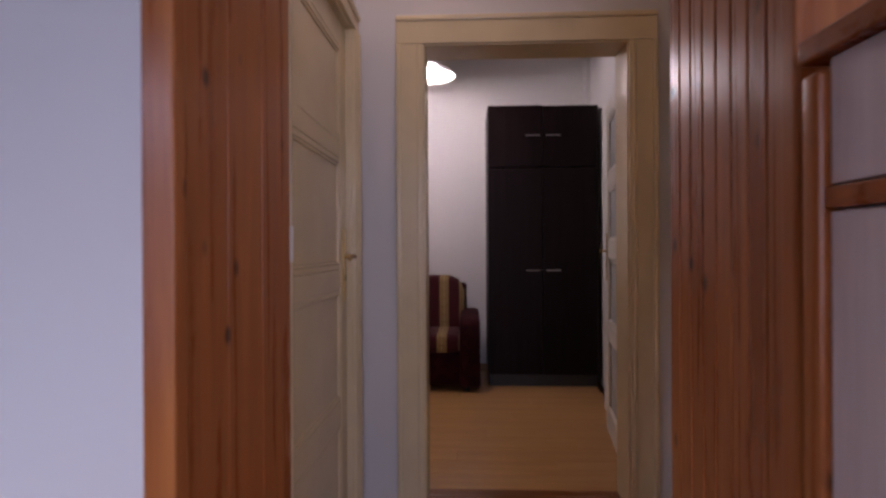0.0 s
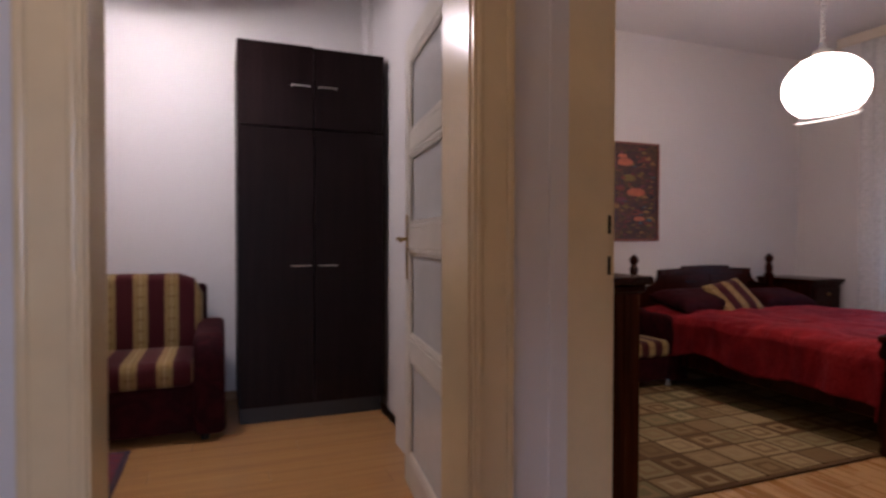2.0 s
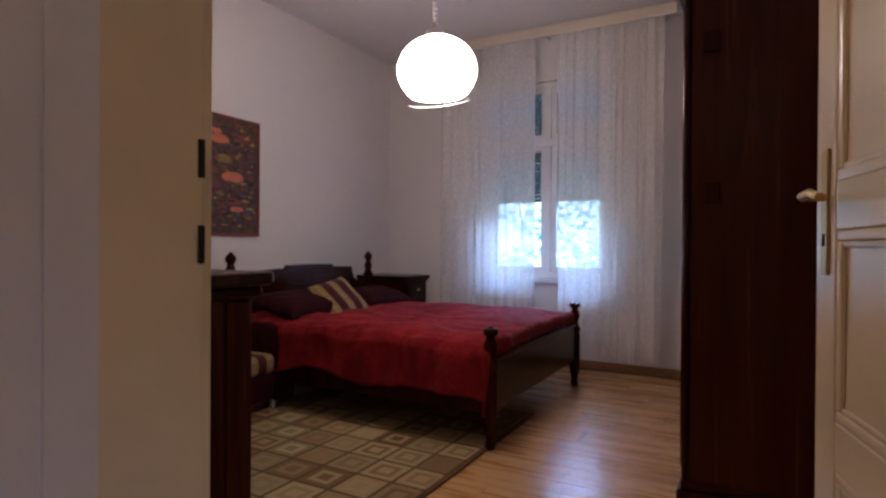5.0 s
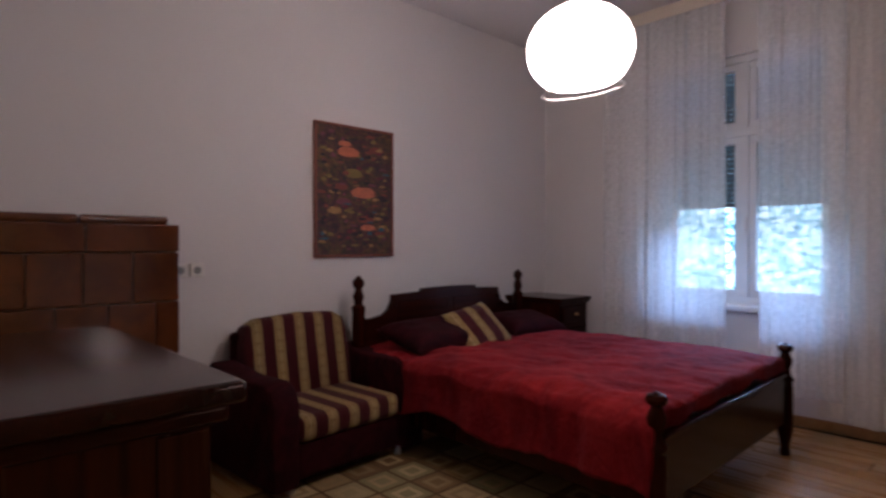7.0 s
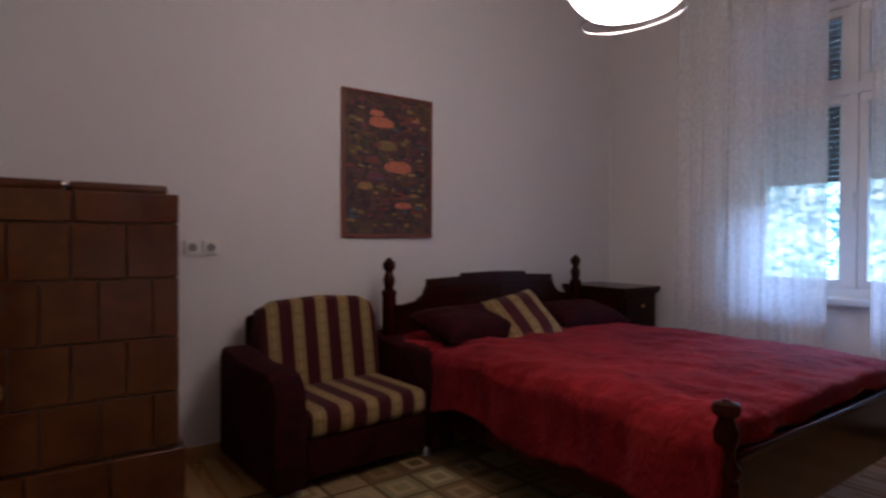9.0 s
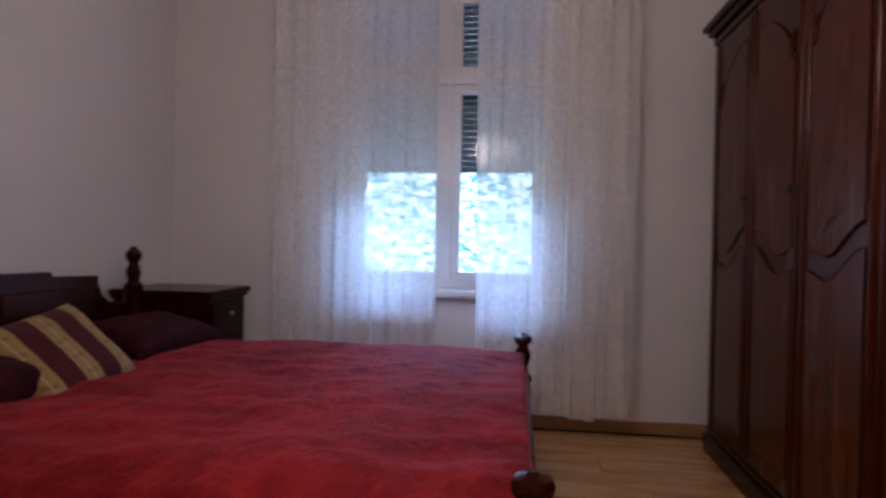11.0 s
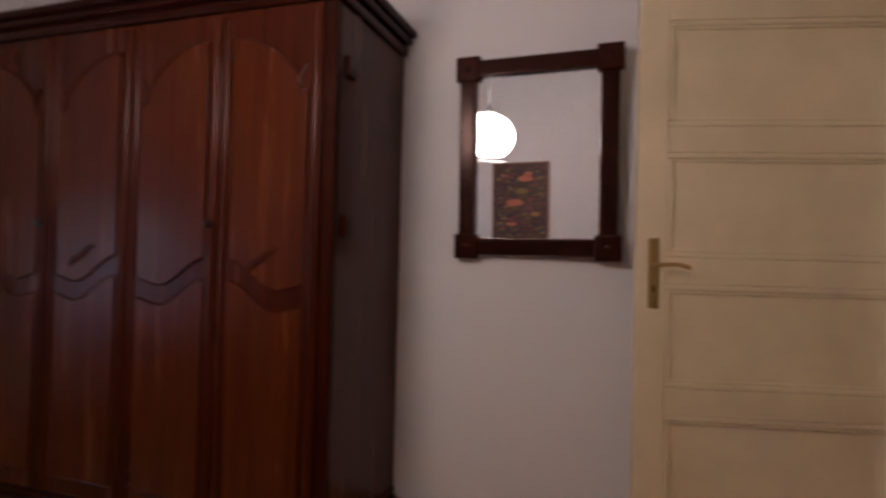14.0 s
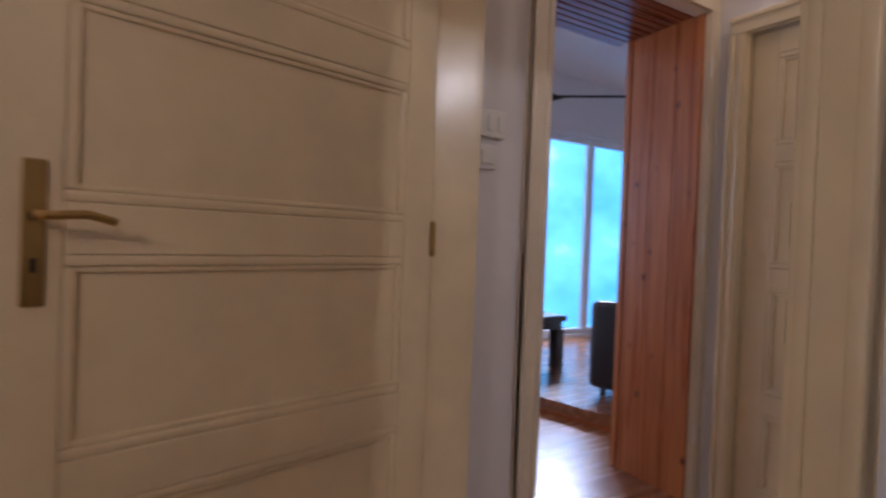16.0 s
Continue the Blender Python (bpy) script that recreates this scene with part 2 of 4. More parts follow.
# ---- building helpers ----
def box(x0, x1, y0, y1, z0, z1, bevel=0.0, seg=2, bm=None):
    """A box between two corners, with rounded edges, added to bm."""
    bm = bm or bmesh.new()
    c = Matrix.LocRotScale(((x0 + x1) / 2, (y0 + y1) / 2, (z0 + z1) / 2), None, (x1 - x0, y1 - y0, z1 - z0))
    r = bmesh.ops.create_cube(bm, size=1, matrix=c)
    if bevel:
        edges = list({e for v in r["verts"] for e in v.link_edges})
        bmesh.ops.bevel(bm, geom=edges, offset=bevel, segments=seg, profile=0.5, affect="EDGES")
    return bm


def lathe(profile, at=(0, 0, 0), steps=20, bm=None):
    """A turned shape: profile is (radius, height) pairs from bottom to top."""
    bm = bm or bmesh.new()
    rings = []
    for r, z in profile:
        rings.append([bm.verts.new((at[0] + r * math.cos(a), at[1] + r * math.sin(a), at[2] + z)) for a in (2 * math.pi * i / steps for i in range(steps))])
    for lo, hi in zip(rings, rings[1:]):
        for i in range(steps):
            bm.faces.new((lo[i], lo[(i + 1) % steps], hi[(i + 1) % steps], hi[i]))
    bm.faces.new(rings[0][::-1])
    bm.faces.new(rings[-1])
    return bm


def prism(points, lo, hi, axis="y", bevel=0.0, bm=None):
    """A flat outline pushed through a thickness along an axis."""
    bm = bm or bmesh.new()
    put = {"x": lambda a, b, d: (d, a, b), "y": lambda a, b, d: (a, d, b), "z": lambda a, b, d: (a, b, d)}[axis]
    f = bm.faces.new([bm.verts.new(put(a, b, lo)) for a, b in points])
    r = bmesh.ops.extrude_face_region(bm, geom=[f])
    d = {"x": (hi - lo, 0, 0), "y": (0, hi - lo, 0), "z": (0, 0, hi - lo)}[axis]
    vs = [g for g in r["geom"] if isinstance(g, bmesh.types.BMVert)]
    bmesh.ops.translate(bm, vec=d, verts=vs)
    if bevel:
        bmesh.ops.bevel(bm, geom=bm.edges[:], offset=bevel, segments=2, profile=0.5, affect="EDGES")
    bmesh.ops.recalc_face_normals(bm, faces=bm.faces[:])
    return bm


def tube(points, radius, steps=10, bm=None):
    """A round bar along a line of points."""
    bm = bm or bmesh.new()
    rings = []
    pts = [Vector(p) for p in points]
    for i, p in enumerate(pts):
        d = (pts[min(i + 1, len(pts) - 1)] - pts[max(i - 1, 0)]).normalized()
        q = d.to_track_quat("Z", "Y")
        rings.append([bm.verts.new(p + q @ Vector((radius * math.cos(a), radius * math.sin(a), 0))) for a in (2 * math.pi * k / steps for k in range(steps))])
    for lo, hi in zip(rings, rings[1:]):
        for k in range(steps):
            bm.faces.new((lo[k], lo[(k + 1) % steps], hi[(k + 1) % steps], hi[k]))
    bm.faces.new(rings[0][::-1])
    bm.faces.new(rings[-1])
    return bm


def mesh_of(name, bm, mat, smooth=None):
    bmesh.ops.recalc_face_normals(bm, faces=bm.faces[:])
    if smooth:
        # flat faces stay flat: only the rounded edges between them are shaded round
        cloth = any(w in mat.name for w in ("plush", "striped", "leather", "velvet", "glass"))
        for f in bm.faces:
            f.smooth = True
        for e in bm.edges:
            if len(e.link_faces) == 2:
                a, b = e.link_faces
                lo, hi = sorted((a.calc_area(), b.calc_area()))
                bend = e.calc_face_angle(0.0)
                e.smooth = bend < radians(smooth) and (cloth or bend < radians(8) or hi < 6 * lo)
    me = bpy.data.meshes.new(name)
    bm.to_mesh(me)
    bm.free()
    me.materials.append(mat)
    return me


def part(name, bm, mat, parent, label="", smooth=35, kind=""):
    ob = new(name, mesh_of(name, bm, mat, smooth))
    ob.parent = parent
    return tagged(ob, label, kind=kind)


def thing(name, at, label, category, group="", turn=0.0, kind=""):
    ob = new(name)
    ob.empty_display_size = 0.1
    ob.matrix_world = pose(*at, 0, 0, turn)
    return tagged(ob, label, category, group, kind)


def solid(name, bm, mat, label="", category="", kind="structure", smooth=None):
    return tagged(new(name, mesh_of(name, bm, mat, smooth)), label, category, kind=kind)


def boxes(rows):
    bm = bmesh.new()
    for r in rows:
        box(*r, bm=bm)
    return bm


# ---- the plan ----
NORTH, EAST, SOUTH = 5.62, 5.98, 1.79          # bedroom walls
TOP = 3.02                                      # ceiling
HALL_W, HALL_E, HALL_N, HALL_S = -0.20, 1.17, 2.92, 1.70
LIV_N = 1.17                                    # living room's north wall face
STEP = 0.10                                     # living room floor above the hall
BATH = 5.78                                     # far wall of the second room


# ---- structure ----
def west_x(y):
    return 1.395 + (y - 1.80) * 0.0757


solid("floor_base", boxes([(-3.6, 6.3, -2.6, 6.1, -0.12, -0.012)]), DARKGAP, "bare screed under the wooden floors", "floor")
solid("floor_hall", boxes([(HALL_W - 0.5, 1.45, LIV_N - 0.02, 3.12, -0.012, 0.0)]), PARQUET, "red-brown varnished parquet floor of the hall", "floor")
solid("floor_living", boxes([(-0.60, 2.15, -2.32, LIV_N - 0.02, -0.012, 0.0)]), PARQUET, "shiny parquet floor of the living room", "floor")
solid("floor_living_platform", prism([(-4.25, -1.44), (-0.22, -1.44), (-0.40, 0.0), (-0.66, 1.26), (-4.25, 1.26)], -0.012, STEP, "z"), PARQUET, "shiny raised parquet floor of the living room", "floor")
solid("step_trim", prism([(-0.40, 0.0), (-0.385, 0.0), (-0.645, 1.26), (-0.66, 1.26)], 0.0, 0.03, "z", 0.003), PINE_Y, "pine strip along the foot of the parquet step", "trim")
solid("ceiling_bedroom", boxes([(1.2, 6.3, SOUTH - 0.2, NORTH + 0.2, TOP, TOP + 0.12)]), CEIL, "matt white plaster ceiling", "ceiling")
solid("ceiling_second_room", boxes([(-2.6, 1.5, 2.95, 6.0, 3.10, 3.2)]), CEIL, "matt white plaster ceiling", "ceiling")
solid("ceiling_hall", boxes([(-0.6, 1.45, 1.62, 3.0, 2.86, 2.96)]), CEIL, "matt white plaster ceiling of the hall", "ceiling")
solid("ceiling_living", boxes([(-4.35, 2.2, -2.42, 1.68, 3.05, 3.15)]), CEIL, "matt white plaster ceiling", "ceiling")

# bedroom: north, east (with the window), south
solid("wall_north", boxes([(1.4, EAST + 0.3, NORTH, NORTH + 0.2, 0, TOP)]), WALL, "white plastered wall", "wall")
WY0, WY1, WZ0, WZ1 = 3.26, 4.50, 0.80, 2.62     # window opening
solid("wall_east", boxes([
    (EAST, EAST + 0.3, SOUTH - 0.2, WY0, 0, TOP), (EAST, EAST + 0.3, WY1, NORTH, 0, TOP),
    (EAST, EAST + 0.3, WY0, WY1, 0, WZ0), (EAST, EAST + 0.3, WY0, WY1, WZ1, TOP)]), WALL, "white plastered wall with the window", "wall")
solid("wall_south", boxes([(1.402, EAST, SOUTH - 0.2, SOUTH, 0, TOP)]), WALL, "white plastered wall", "wall")
DN, DS, DH = 2.84, 1.867, 2.19                   # bedroom door opening
bm = prism([(1.285, 2.912), (west_x(2.912), 2.912), (west_x(NORTH), NORTH), (1.50, NORTH), (1.42, 4.6), (1.34, 3.10), (1.285, 3.10)], 0, TOP, "z")
prism([(1.19, DS - 0.06), (west_x(DS - 0.06), DS - 0.06), (west_x(2.912), 2.912), (1.285, 2.912)], DH + 0.03, TOP, "z", 0, bm)
prism([(1.19, 1.702), (west_x(1.79), 1.792), (west_x(DS - 0.05), DS - 0.05), (1.22, DS - 0.05)], 0, DH + 0.03, "z", 0, bm)
solid("wall_west", bm, WALL, "white plastered wall between bedroom and hall", "wall")
# hall
for tail, r in (("", (0.79, 1.40, 1.50, HALL_S, 0, 3.0)), ("_west", (-0.6, -0.15, 1.602, HALL_S, 0, 2.27)), ("_lintel", (-0.6, 0.79, 1.602, HALL_S, 2.28, 3.0))):
    solid("wall_hall_south" + tail, boxes([r]), WALL, "white plastered wall round the passage", "wall")
solid("wall_hall_west", boxes([(HALL_W - 0.15, HALL_W, 2.76, HALL_N, 0, 2.9), (HALL_W - 0.15, HALL_W, 1.70, 1.86, 0, 2.9), (HALL_W - 0.15, HALL_W, 1.86, 2.76, 2.20, 2.9)]), WALL, "white plastered wall of the hall", "wall")
D2W, D2E, D2T = 0.115, 1.02, 2.10
solid("wall_hall_north", boxes([(-2.5, D2W - 0.03, HALL_N, 3.10, 0, 3.1), (D2E + 0.03, 1.40, HALL_N, 3.10, 0, 3.1), (D2W - 0.03, D2E + 0.03, HALL_N, 3.10, D2T + 0.03, 3.1)]), WALL, "white plastered wall with the doorway to the second room", "wall")
# second room
solid("wall_second_north", boxes([(-2.6, 1.5, BATH, BATH + 0.15, 0, 3.1)]), WALL, "white plastered wall behind the wardrobe", "wall")
solid("wall_second_east", boxes([(1.30, 1.36, 3.10, 4.55, 0, 3.1), (1.44, 1.49, 4.55, BATH, 0, 3.1)]), WALL, "white plastered wall", "wall")
solid("wall_second_west", boxes([(-2.6, -2.5, 2.95, BATH, 0, 3.1)]), WALL, "white plastered wall", "wall")
# living room
solid("wall_living_north", boxes([(-4.3, -0.19, 1.25, 1.60, 0, 3.1), (0.79, 2.25, LIV_N, 1.50, 0, 3.1), (-0.19, 0.79, LIV_N, 1.58, 2.27, 3.1)]), WALL, "white plastered wall of the living room", "wall")
BX0, BX1, BZ1 = -3.62, -1.87, 2.44              # balcony door
solid("wall_living_south", boxes([(BX1, -0.15, -1.50, -1.35, 0, 3.1), (-4.3, BX0, -1.50, -1.35, 0, 3.1), (BX0, BX1, -1.50, -1.35, BZ1, 3.1),
                                  (-0.15, 0.0, -2.3, -1.35, 0, 3.1), (0.0, 1.95, -2.4, -2.3, 0, 0.65), (0.0, 1.95, -2.4, -2.3, 2.35, 3.1), (1.95, 2.1, -2.4, -2.3, 0, 3.1)]), WALL, "white plastered outer wall of the living room", "wall")
solid("wall_living_west", boxes([(-4.3, -4.18, -1.35, 1.25, 0, 3.1)]), WALL, "white plastered wall", "wall")
solid("wall_living_east", boxes([(2.1, 2.25, -2.4, LIV_N, 0, 3.1)]), WALL, "white plastered wall", "wall")


# pine lining of the passage
def pine_lining():
    w = thing("pine_lining_west", (-0.166, 1.262, 0), "knotty varnished pine boards lining the passage", "panelling", turn=-5.6, kind="structure")
    for i in range(3):
        y = 0.012 + i * 0.143
        part("board", box(-0.016, 0, y, y + 0.141, 0, 2.25, 0.002), PINE, w)
    part("edge_trim", box(-0.052, 0.006, -0.026, 0.011, 0, 2.33, 0.004), PINE, w)
    e = thing("pine_lining_east", (0.79, 0, 0), "varnished pine tongue-and-groove boards lining the passage", "panelling", kind="structure")
    for i in range(8):
        y = LIV_N + 0.02 + i * 0.0605
        part("board", box(-0.016, 0, y + 0.003, y + 0.0575, 0, 2.25, 0.0025), PINE, e)
    part("backing", box(-0.006, 0.0, LIV_N + 0.02, 1.62, 0, 2.25), PINE, e)
    part("edge_trim", box(-0.03, 0.075, LIV_N - 0.022, LIV_N + 0.018, 0, 2.33, 0.006), PINE, e)
    t = thing("pine_lining_top", (0, 0, 2.25), "dark pine slats over the passage", "panelling", kind="structure")
    for i in range(9):
        y = LIV_N + 0.02 + i * 0.05
        part("slat", box(-0.165, 0.775, y + 0.003, y + 0.046, 0, 0.016, 0.004), PINE_Y, t)
    part("backing", box(-0.185, 0.785, LIV_N, 1.62, 0.014, 0.02), PINE_Y, t)
    part("edge_trim", box(-0.19, 0.865, LIV_N - 0.022, LIV_N + 0.018, 0.004, 0.08, 0.006), PINE_Y, t)


pine_lining()


def door_frame(name, m, width, height, depth, casing, label, mat=CREAM):
    """A moulded frame round an opening that runs along x from 0 to width, with its wall's face at y = 0 and its depth behind it."""
    f = thing(name, (0, 0, 0), label, "door frame", kind="structure")
    f.matrix_world = m
    for side, x0, x1 in (("jamb", -0.025, 0.0), ("jamb", width, width + 0.025)):
        part(side, box(x0, x1, -0.012, depth + 0.012, 0, height, 0.003), mat, f)
    part("head_jamb", box(-0.025, width + 0.025, -0.012, depth + 0.012, height, height + 0.025, 0.003), mat, f)
    for y0, y1 in ((-0.030, -0.002), (depth + 0.002, depth + 0.030)):
        for s, x in ((-1, 0.0), (1, width)):
            a, b = (x - casing, x - 0.006) if s < 0 else (x + 0.006, x + casing)
            bm = box(a, b, y0, y1, 0, height + 0.004, 0.003)
            o = (a, a + 0.022) if s < 0 else (b - 0.022, b)
            box(*o, y0 - 0.010, y1 + 0.010, 0, height + 0.004, 0.005, bm=bm)
            i = (b - 0.03, b - 0.012) if s < 0 else (a + 0.012, a + 0.03)
            box(*i, y0 - 0.006, y1 + 0.006, 0, height + 0.003, 0.004, bm=bm)
            part("casing", bm, mat, f)
        bm = box(-casing, width + casing, y0, y1, height + 0.006, height + casing, 0.004)
        box(-casing, width + casing, y0 - 0.011, y1 + 0.011, height + casing - 0.022, height + casing + 0.001, 0.006, bm=bm)
        part("head_casing", bm, mat, f)
    return f


def door_handle(parent, x, z, way, front, length=0.115, plate=0.30):
    """Long backplate with a keyhole and a lever; front is -1 or 1, the side of the leaf; way is where the lever points."""
    h = part("door_handle", box(x - 0.018, x + 0.018, min(0, front * 0.006), max(0, front * 0.006), z - plate * 0.62, z + plate * 0.38, 0.002), BRASS, parent, "aged brass lever handle on a long backplate")
    part("lever", tube([(x, front * 0.004, z), (x, front * 0.045, z), (x + way * 0.02, front * 0.052, z), (x + way * length * 0.6, front * 0.052, z + 0.004), (x + way * length, front * 0.05, z - 0.008)], 0.008, 10), BRASS, h)
    part("keyhole", box(x - 0.004, x + 0.004, min(front * 0.005, front * 0.008), max(front * 0.005, front * 0.008), z - 0.10, z - 0.075, 0.001), DARKGAP, h)
    return h


def panel_door(name, m, width, height, label, rails, lever_x, lever_way, lever_z, glazed=False, mat=CREAM, stile=0.105, plate=0.30):
    """A framed leaf along x from 0 to width, 40 mm thick from y = -0.04 to 0, with sunk panels between the rails."""
    d = thing(name, (0, 0, 0), label, "door")
    d.matrix_world = m
    for x0, x1 in ((0, stile), (width - stile, width)):
        part("stile", box(x0, x1, -0.04, 0, 0.012, height, 0.004), mat, d)
    for z0, z1 in rails:
        part("rail", box(stile, width - stile, -0.039, -0.001, z0, z1, 0.003), mat, d)
    for (a, b), (c, e) in zip(rails, rails[1:]):
        if glazed:
            p = part("pane", box(stile, width - stile, -0.024, -0.018, b, c), PANEL_GLASS, d, "dull painted pane")
        else:
            part("panel", box(stile, width - stile, -0.028, -0.012, b, c), mat, d)
        for y0, y1 in ((-0.038, -0.026), (-0.014, -0.002)):
            bm = bmesh.new()
            k = 0.022
            for q in ((stile, width - stile, b, b + k), (stile, width - stile, c - k, c), (stile, stile + k, b + k, c - k), (width - stile - k, width - stile, b + k, c - k)):
                box(q[0], q[1], y0, y1, q[2], q[3], 0.005, bm=bm)
            k2 = 0.034
            for q in ((stile + 0.02, width - stile - 0.02, b + k, b + k2), (stile + 0.02, width - stile - 0.02, c - k2, c - k)):
                box(q[0], q[1], y0 + (0.004 if y0 < -0.03 else 0), y1 - (0 if y0 < -0.03 else 0.004), q[2], q[3], 0.003, bm=bm)
            part("moulding", bm, mat, d)
    for f in (-1, 1):
        h = door_handle(d, lever_x, lever_z, lever_way, f, plate=plate)
        if f < 0:
            for c in (h, *h.children):
                c.location.y = -0.04 if c is h else 0
    return d


PANEL_GLASS = gloss_paint("pale_panel_paint", (0.70, 0.70, 0.68), 0.18)
# bedroom door: frame in the west wall, leaf swung back to the south wall
door_frame("door_frame_bedroom", pose(1.400, DS - 0.022, 0, 0, 0, 85.7), 1.060, DH, 0.15, 0.10, "cream gloss-painted moulded door frame of the bedroom")
LEAF = 0.990
angle = 12.3
panel_door("door_bedroom", pose(1.392, 1.862, 0, 0, 0, angle), LEAF + 0.02, 2.175, "cream gloss-painted panelled door standing open against the wall",
           [(0.012, 0.19), (0.645, 0.740), (1.117, 1.212), (1.595, 1.690), (2.080, 2.175)], LEAF - 0.04, -1, 1.185, plate=0.255)
for z in (0.28, 1.12, 1.96):
    part("hinge", lathe([(0.007, 0), (0.007, 0.1)], (0.0, 0.006, z), 10), BRASS, bpy.data.objects["door_bedroom"])
# second room: frame, leaf swung into the room
door_frame("door_frame_second", pose(D2W, HALL_N, 0), D2E - D2W, D2T, 0.18, 0.13, "cream gloss-painted moulded door frame of the second room")
panel_door("door_second", pose(1.085, 3.135, 0, 0, 0, 83), 0.92, 2.09, "white and cream panelled door standing open into the second room",
           [(0.012, 0.15), (0.62, 0.70), (1.12, 1.21), (1.56, 1.63), (1.99, 2.09)], 0.86, -1, 1.16, True, CREAM_LIGHT, 0.09)
# closed door in the west wall of the hall
door_frame("door_frame_side", pose(HALL_W, 1.88, 0, 0, 0, 90), 0.86, 2.12, 0.10, 0.08, "cream gloss-painted moulded door frame in the hall")
panel_door("door_side", pose(HALL_W - 0.05, 1.888, 0, 0, 0, 90), 0.845, 2.11, "closed cream gloss-painted panelled door in the hall",
           [(0.012, 0.14), (0.48, 0.56), (1.02, 1.10), (1.55, 1.62), (2.01, 2.11)], 0.79, -1, 1.15)
PASSAGE_PAINT = gloss_paint("passage_paint", (0.75, 0.65, 0.49), 0.3)
# old frame of the passage, with its hinges left on it
f = door_frame("door_frame_passage", pose(0.815, HALL_S + 0.002, 0, 0, 0, 180), 0.950, 2.25, 0.045, 0.10, "pale cream door frame of the passage with hinges left on it", PASSAGE_PAINT)
for z in (0.28, 1.15, 1.95):
    part("hinge", lathe([(0.006, 0), (0.006, 0.09)], (0.948, -0.038, z), 10), CREAM_LIGHT, f)
for z in (1.205, 1.08):
    part("strike_plate", box(1.0560, 1.0605, -0.012, -0.002, z - 0.028, z + 0.028, 0.001), IRON, bpy.data.objects["door_frame_bedroom"])

# skirting in the bedroom
def skirting(name, rows):
    bm = bmesh.new()
    for r in rows:
        box(*r, 0.0, 0.075, 0.006, bm=bm)
    solid(name, bm, SKIRTING, "oak-coloured wooden skirting board", "skirting", smooth=35)


skirting("baseboard_north", [(1.72, EAST, NORTH - 0.016, NORTH)])
skirting("baseboard_east", [(EAST - 0.016, EAST, SOUTH, NORTH - 0.016)])
skirting("baseboard_south", [(2.45, EAST - 0.016, SOUTH, SOUTH + 0.016)])
skirting("baseboard_second", [(-2.5, 1.44, BATH - 0.016, BATH)])

# assumed fixture above the view, added to go with the hall's fill light
hl = thing("hall_lamp", (0.12, 2.30, 2.86), "round opal glass ceiling lamp added out of view to brighten the hall", "ceiling lamp")
part("base", lathe([(0.11, -0.03), (0.115, -0.015), (0.11, -0.001)], (0, 0, 0), 28), PLASTIC, hl)
part("glass_ring", lathe([(0.125, -0.055), (0.13, -0.045), (0.12, -0.03)], (0, 0, 0), 28), PLASTIC, hl)


# ---- bedroom window and curtains ----
def window():
    w = thing("window_1", (6.08, 0, 0), "white-painted double casement window with fanlights", "window", kind="structure")
    fr = bmesh.new()
    for r in ((WY0, WY0 + 0.06, WZ0, WZ1), (WY1 - 0.06, WY1, WZ0, WZ1), (WY0 + 0.06, WY1 - 0.06, WZ0, WZ0 + 0.05), (WY0 + 0.06, WY1 - 0.06, WZ1 - 0.05, WZ1)):
        box(-0.05, 0.05, r[0], r[1], r[2], r[3], 0.004, bm=fr)
    part("window_frame", fr, WHITE, w)
    part("transom", box(-0.055, 0.05, WY0 + 0.06, WY1 - 0.06, 2.03, 2.09, 0.006), WHITE, w)
    part("mullion", box(-0.05, 0.05, 3.855, 3.905, WZ0 + 0.05, WZ1 - 0.05, 0.004), WHITE, w)
    for y0, y1 in ((WY0 + 0.06, 3.855), (3.905, WY1 - 0.06)):
        for z0, z1 in ((WZ0 + 0.05, 2.03), (2.09, WZ1 - 0.05)):
            bm = bmesh.new()
            k = 0.05
            for q in ((y0, y1, z0, z0 + k), (y0, y1, z1 - k, z1), (y0, y0 + k, z0 + k, z1 - k), (y1 - k, y1, z0 + k, z1 - k)):
                box(-0.035, 0.02, *q, 0.005, bm=bm)
            s = part("sash", bm, WHITE, w)
            g = part("pane", box(-0.004, 0.002, y0 + k, y1 - k, z0 + k, z1 - k), GLASS, s)
            g.visible_shadow = False
    part("window_sill", box(-0.18, -0.05, WY0 - 0.08, WY1 + 0.08, WZ0 - 0.045, WZ0 - 0.004, 0.008), WHITE, w)
    part("window_latch", box(-0.065, -0.035, 3.868, 3.892, 1.32, 1.44, 0.004), WHITE, w)


WHITE = gloss_paint("white_window_paint", (0.74, 0.74, 0.74), 0.3)
window()
shutter = thing("roller_shutter", (6.215, 0, 1.52), "half-lowered dark slatted roller shutter outside the window", "shutter")
SLAT = material("shutter_slat", (0.035, 0.042, 0.05), 0.5)
for i in range(29):
    part("slat", box(-0.006, 0.006, WY0 + 0.005, WY1 - 0.005, i * 0.038, i * 0.038 + 0.036, 0.004), SLAT, shutter)


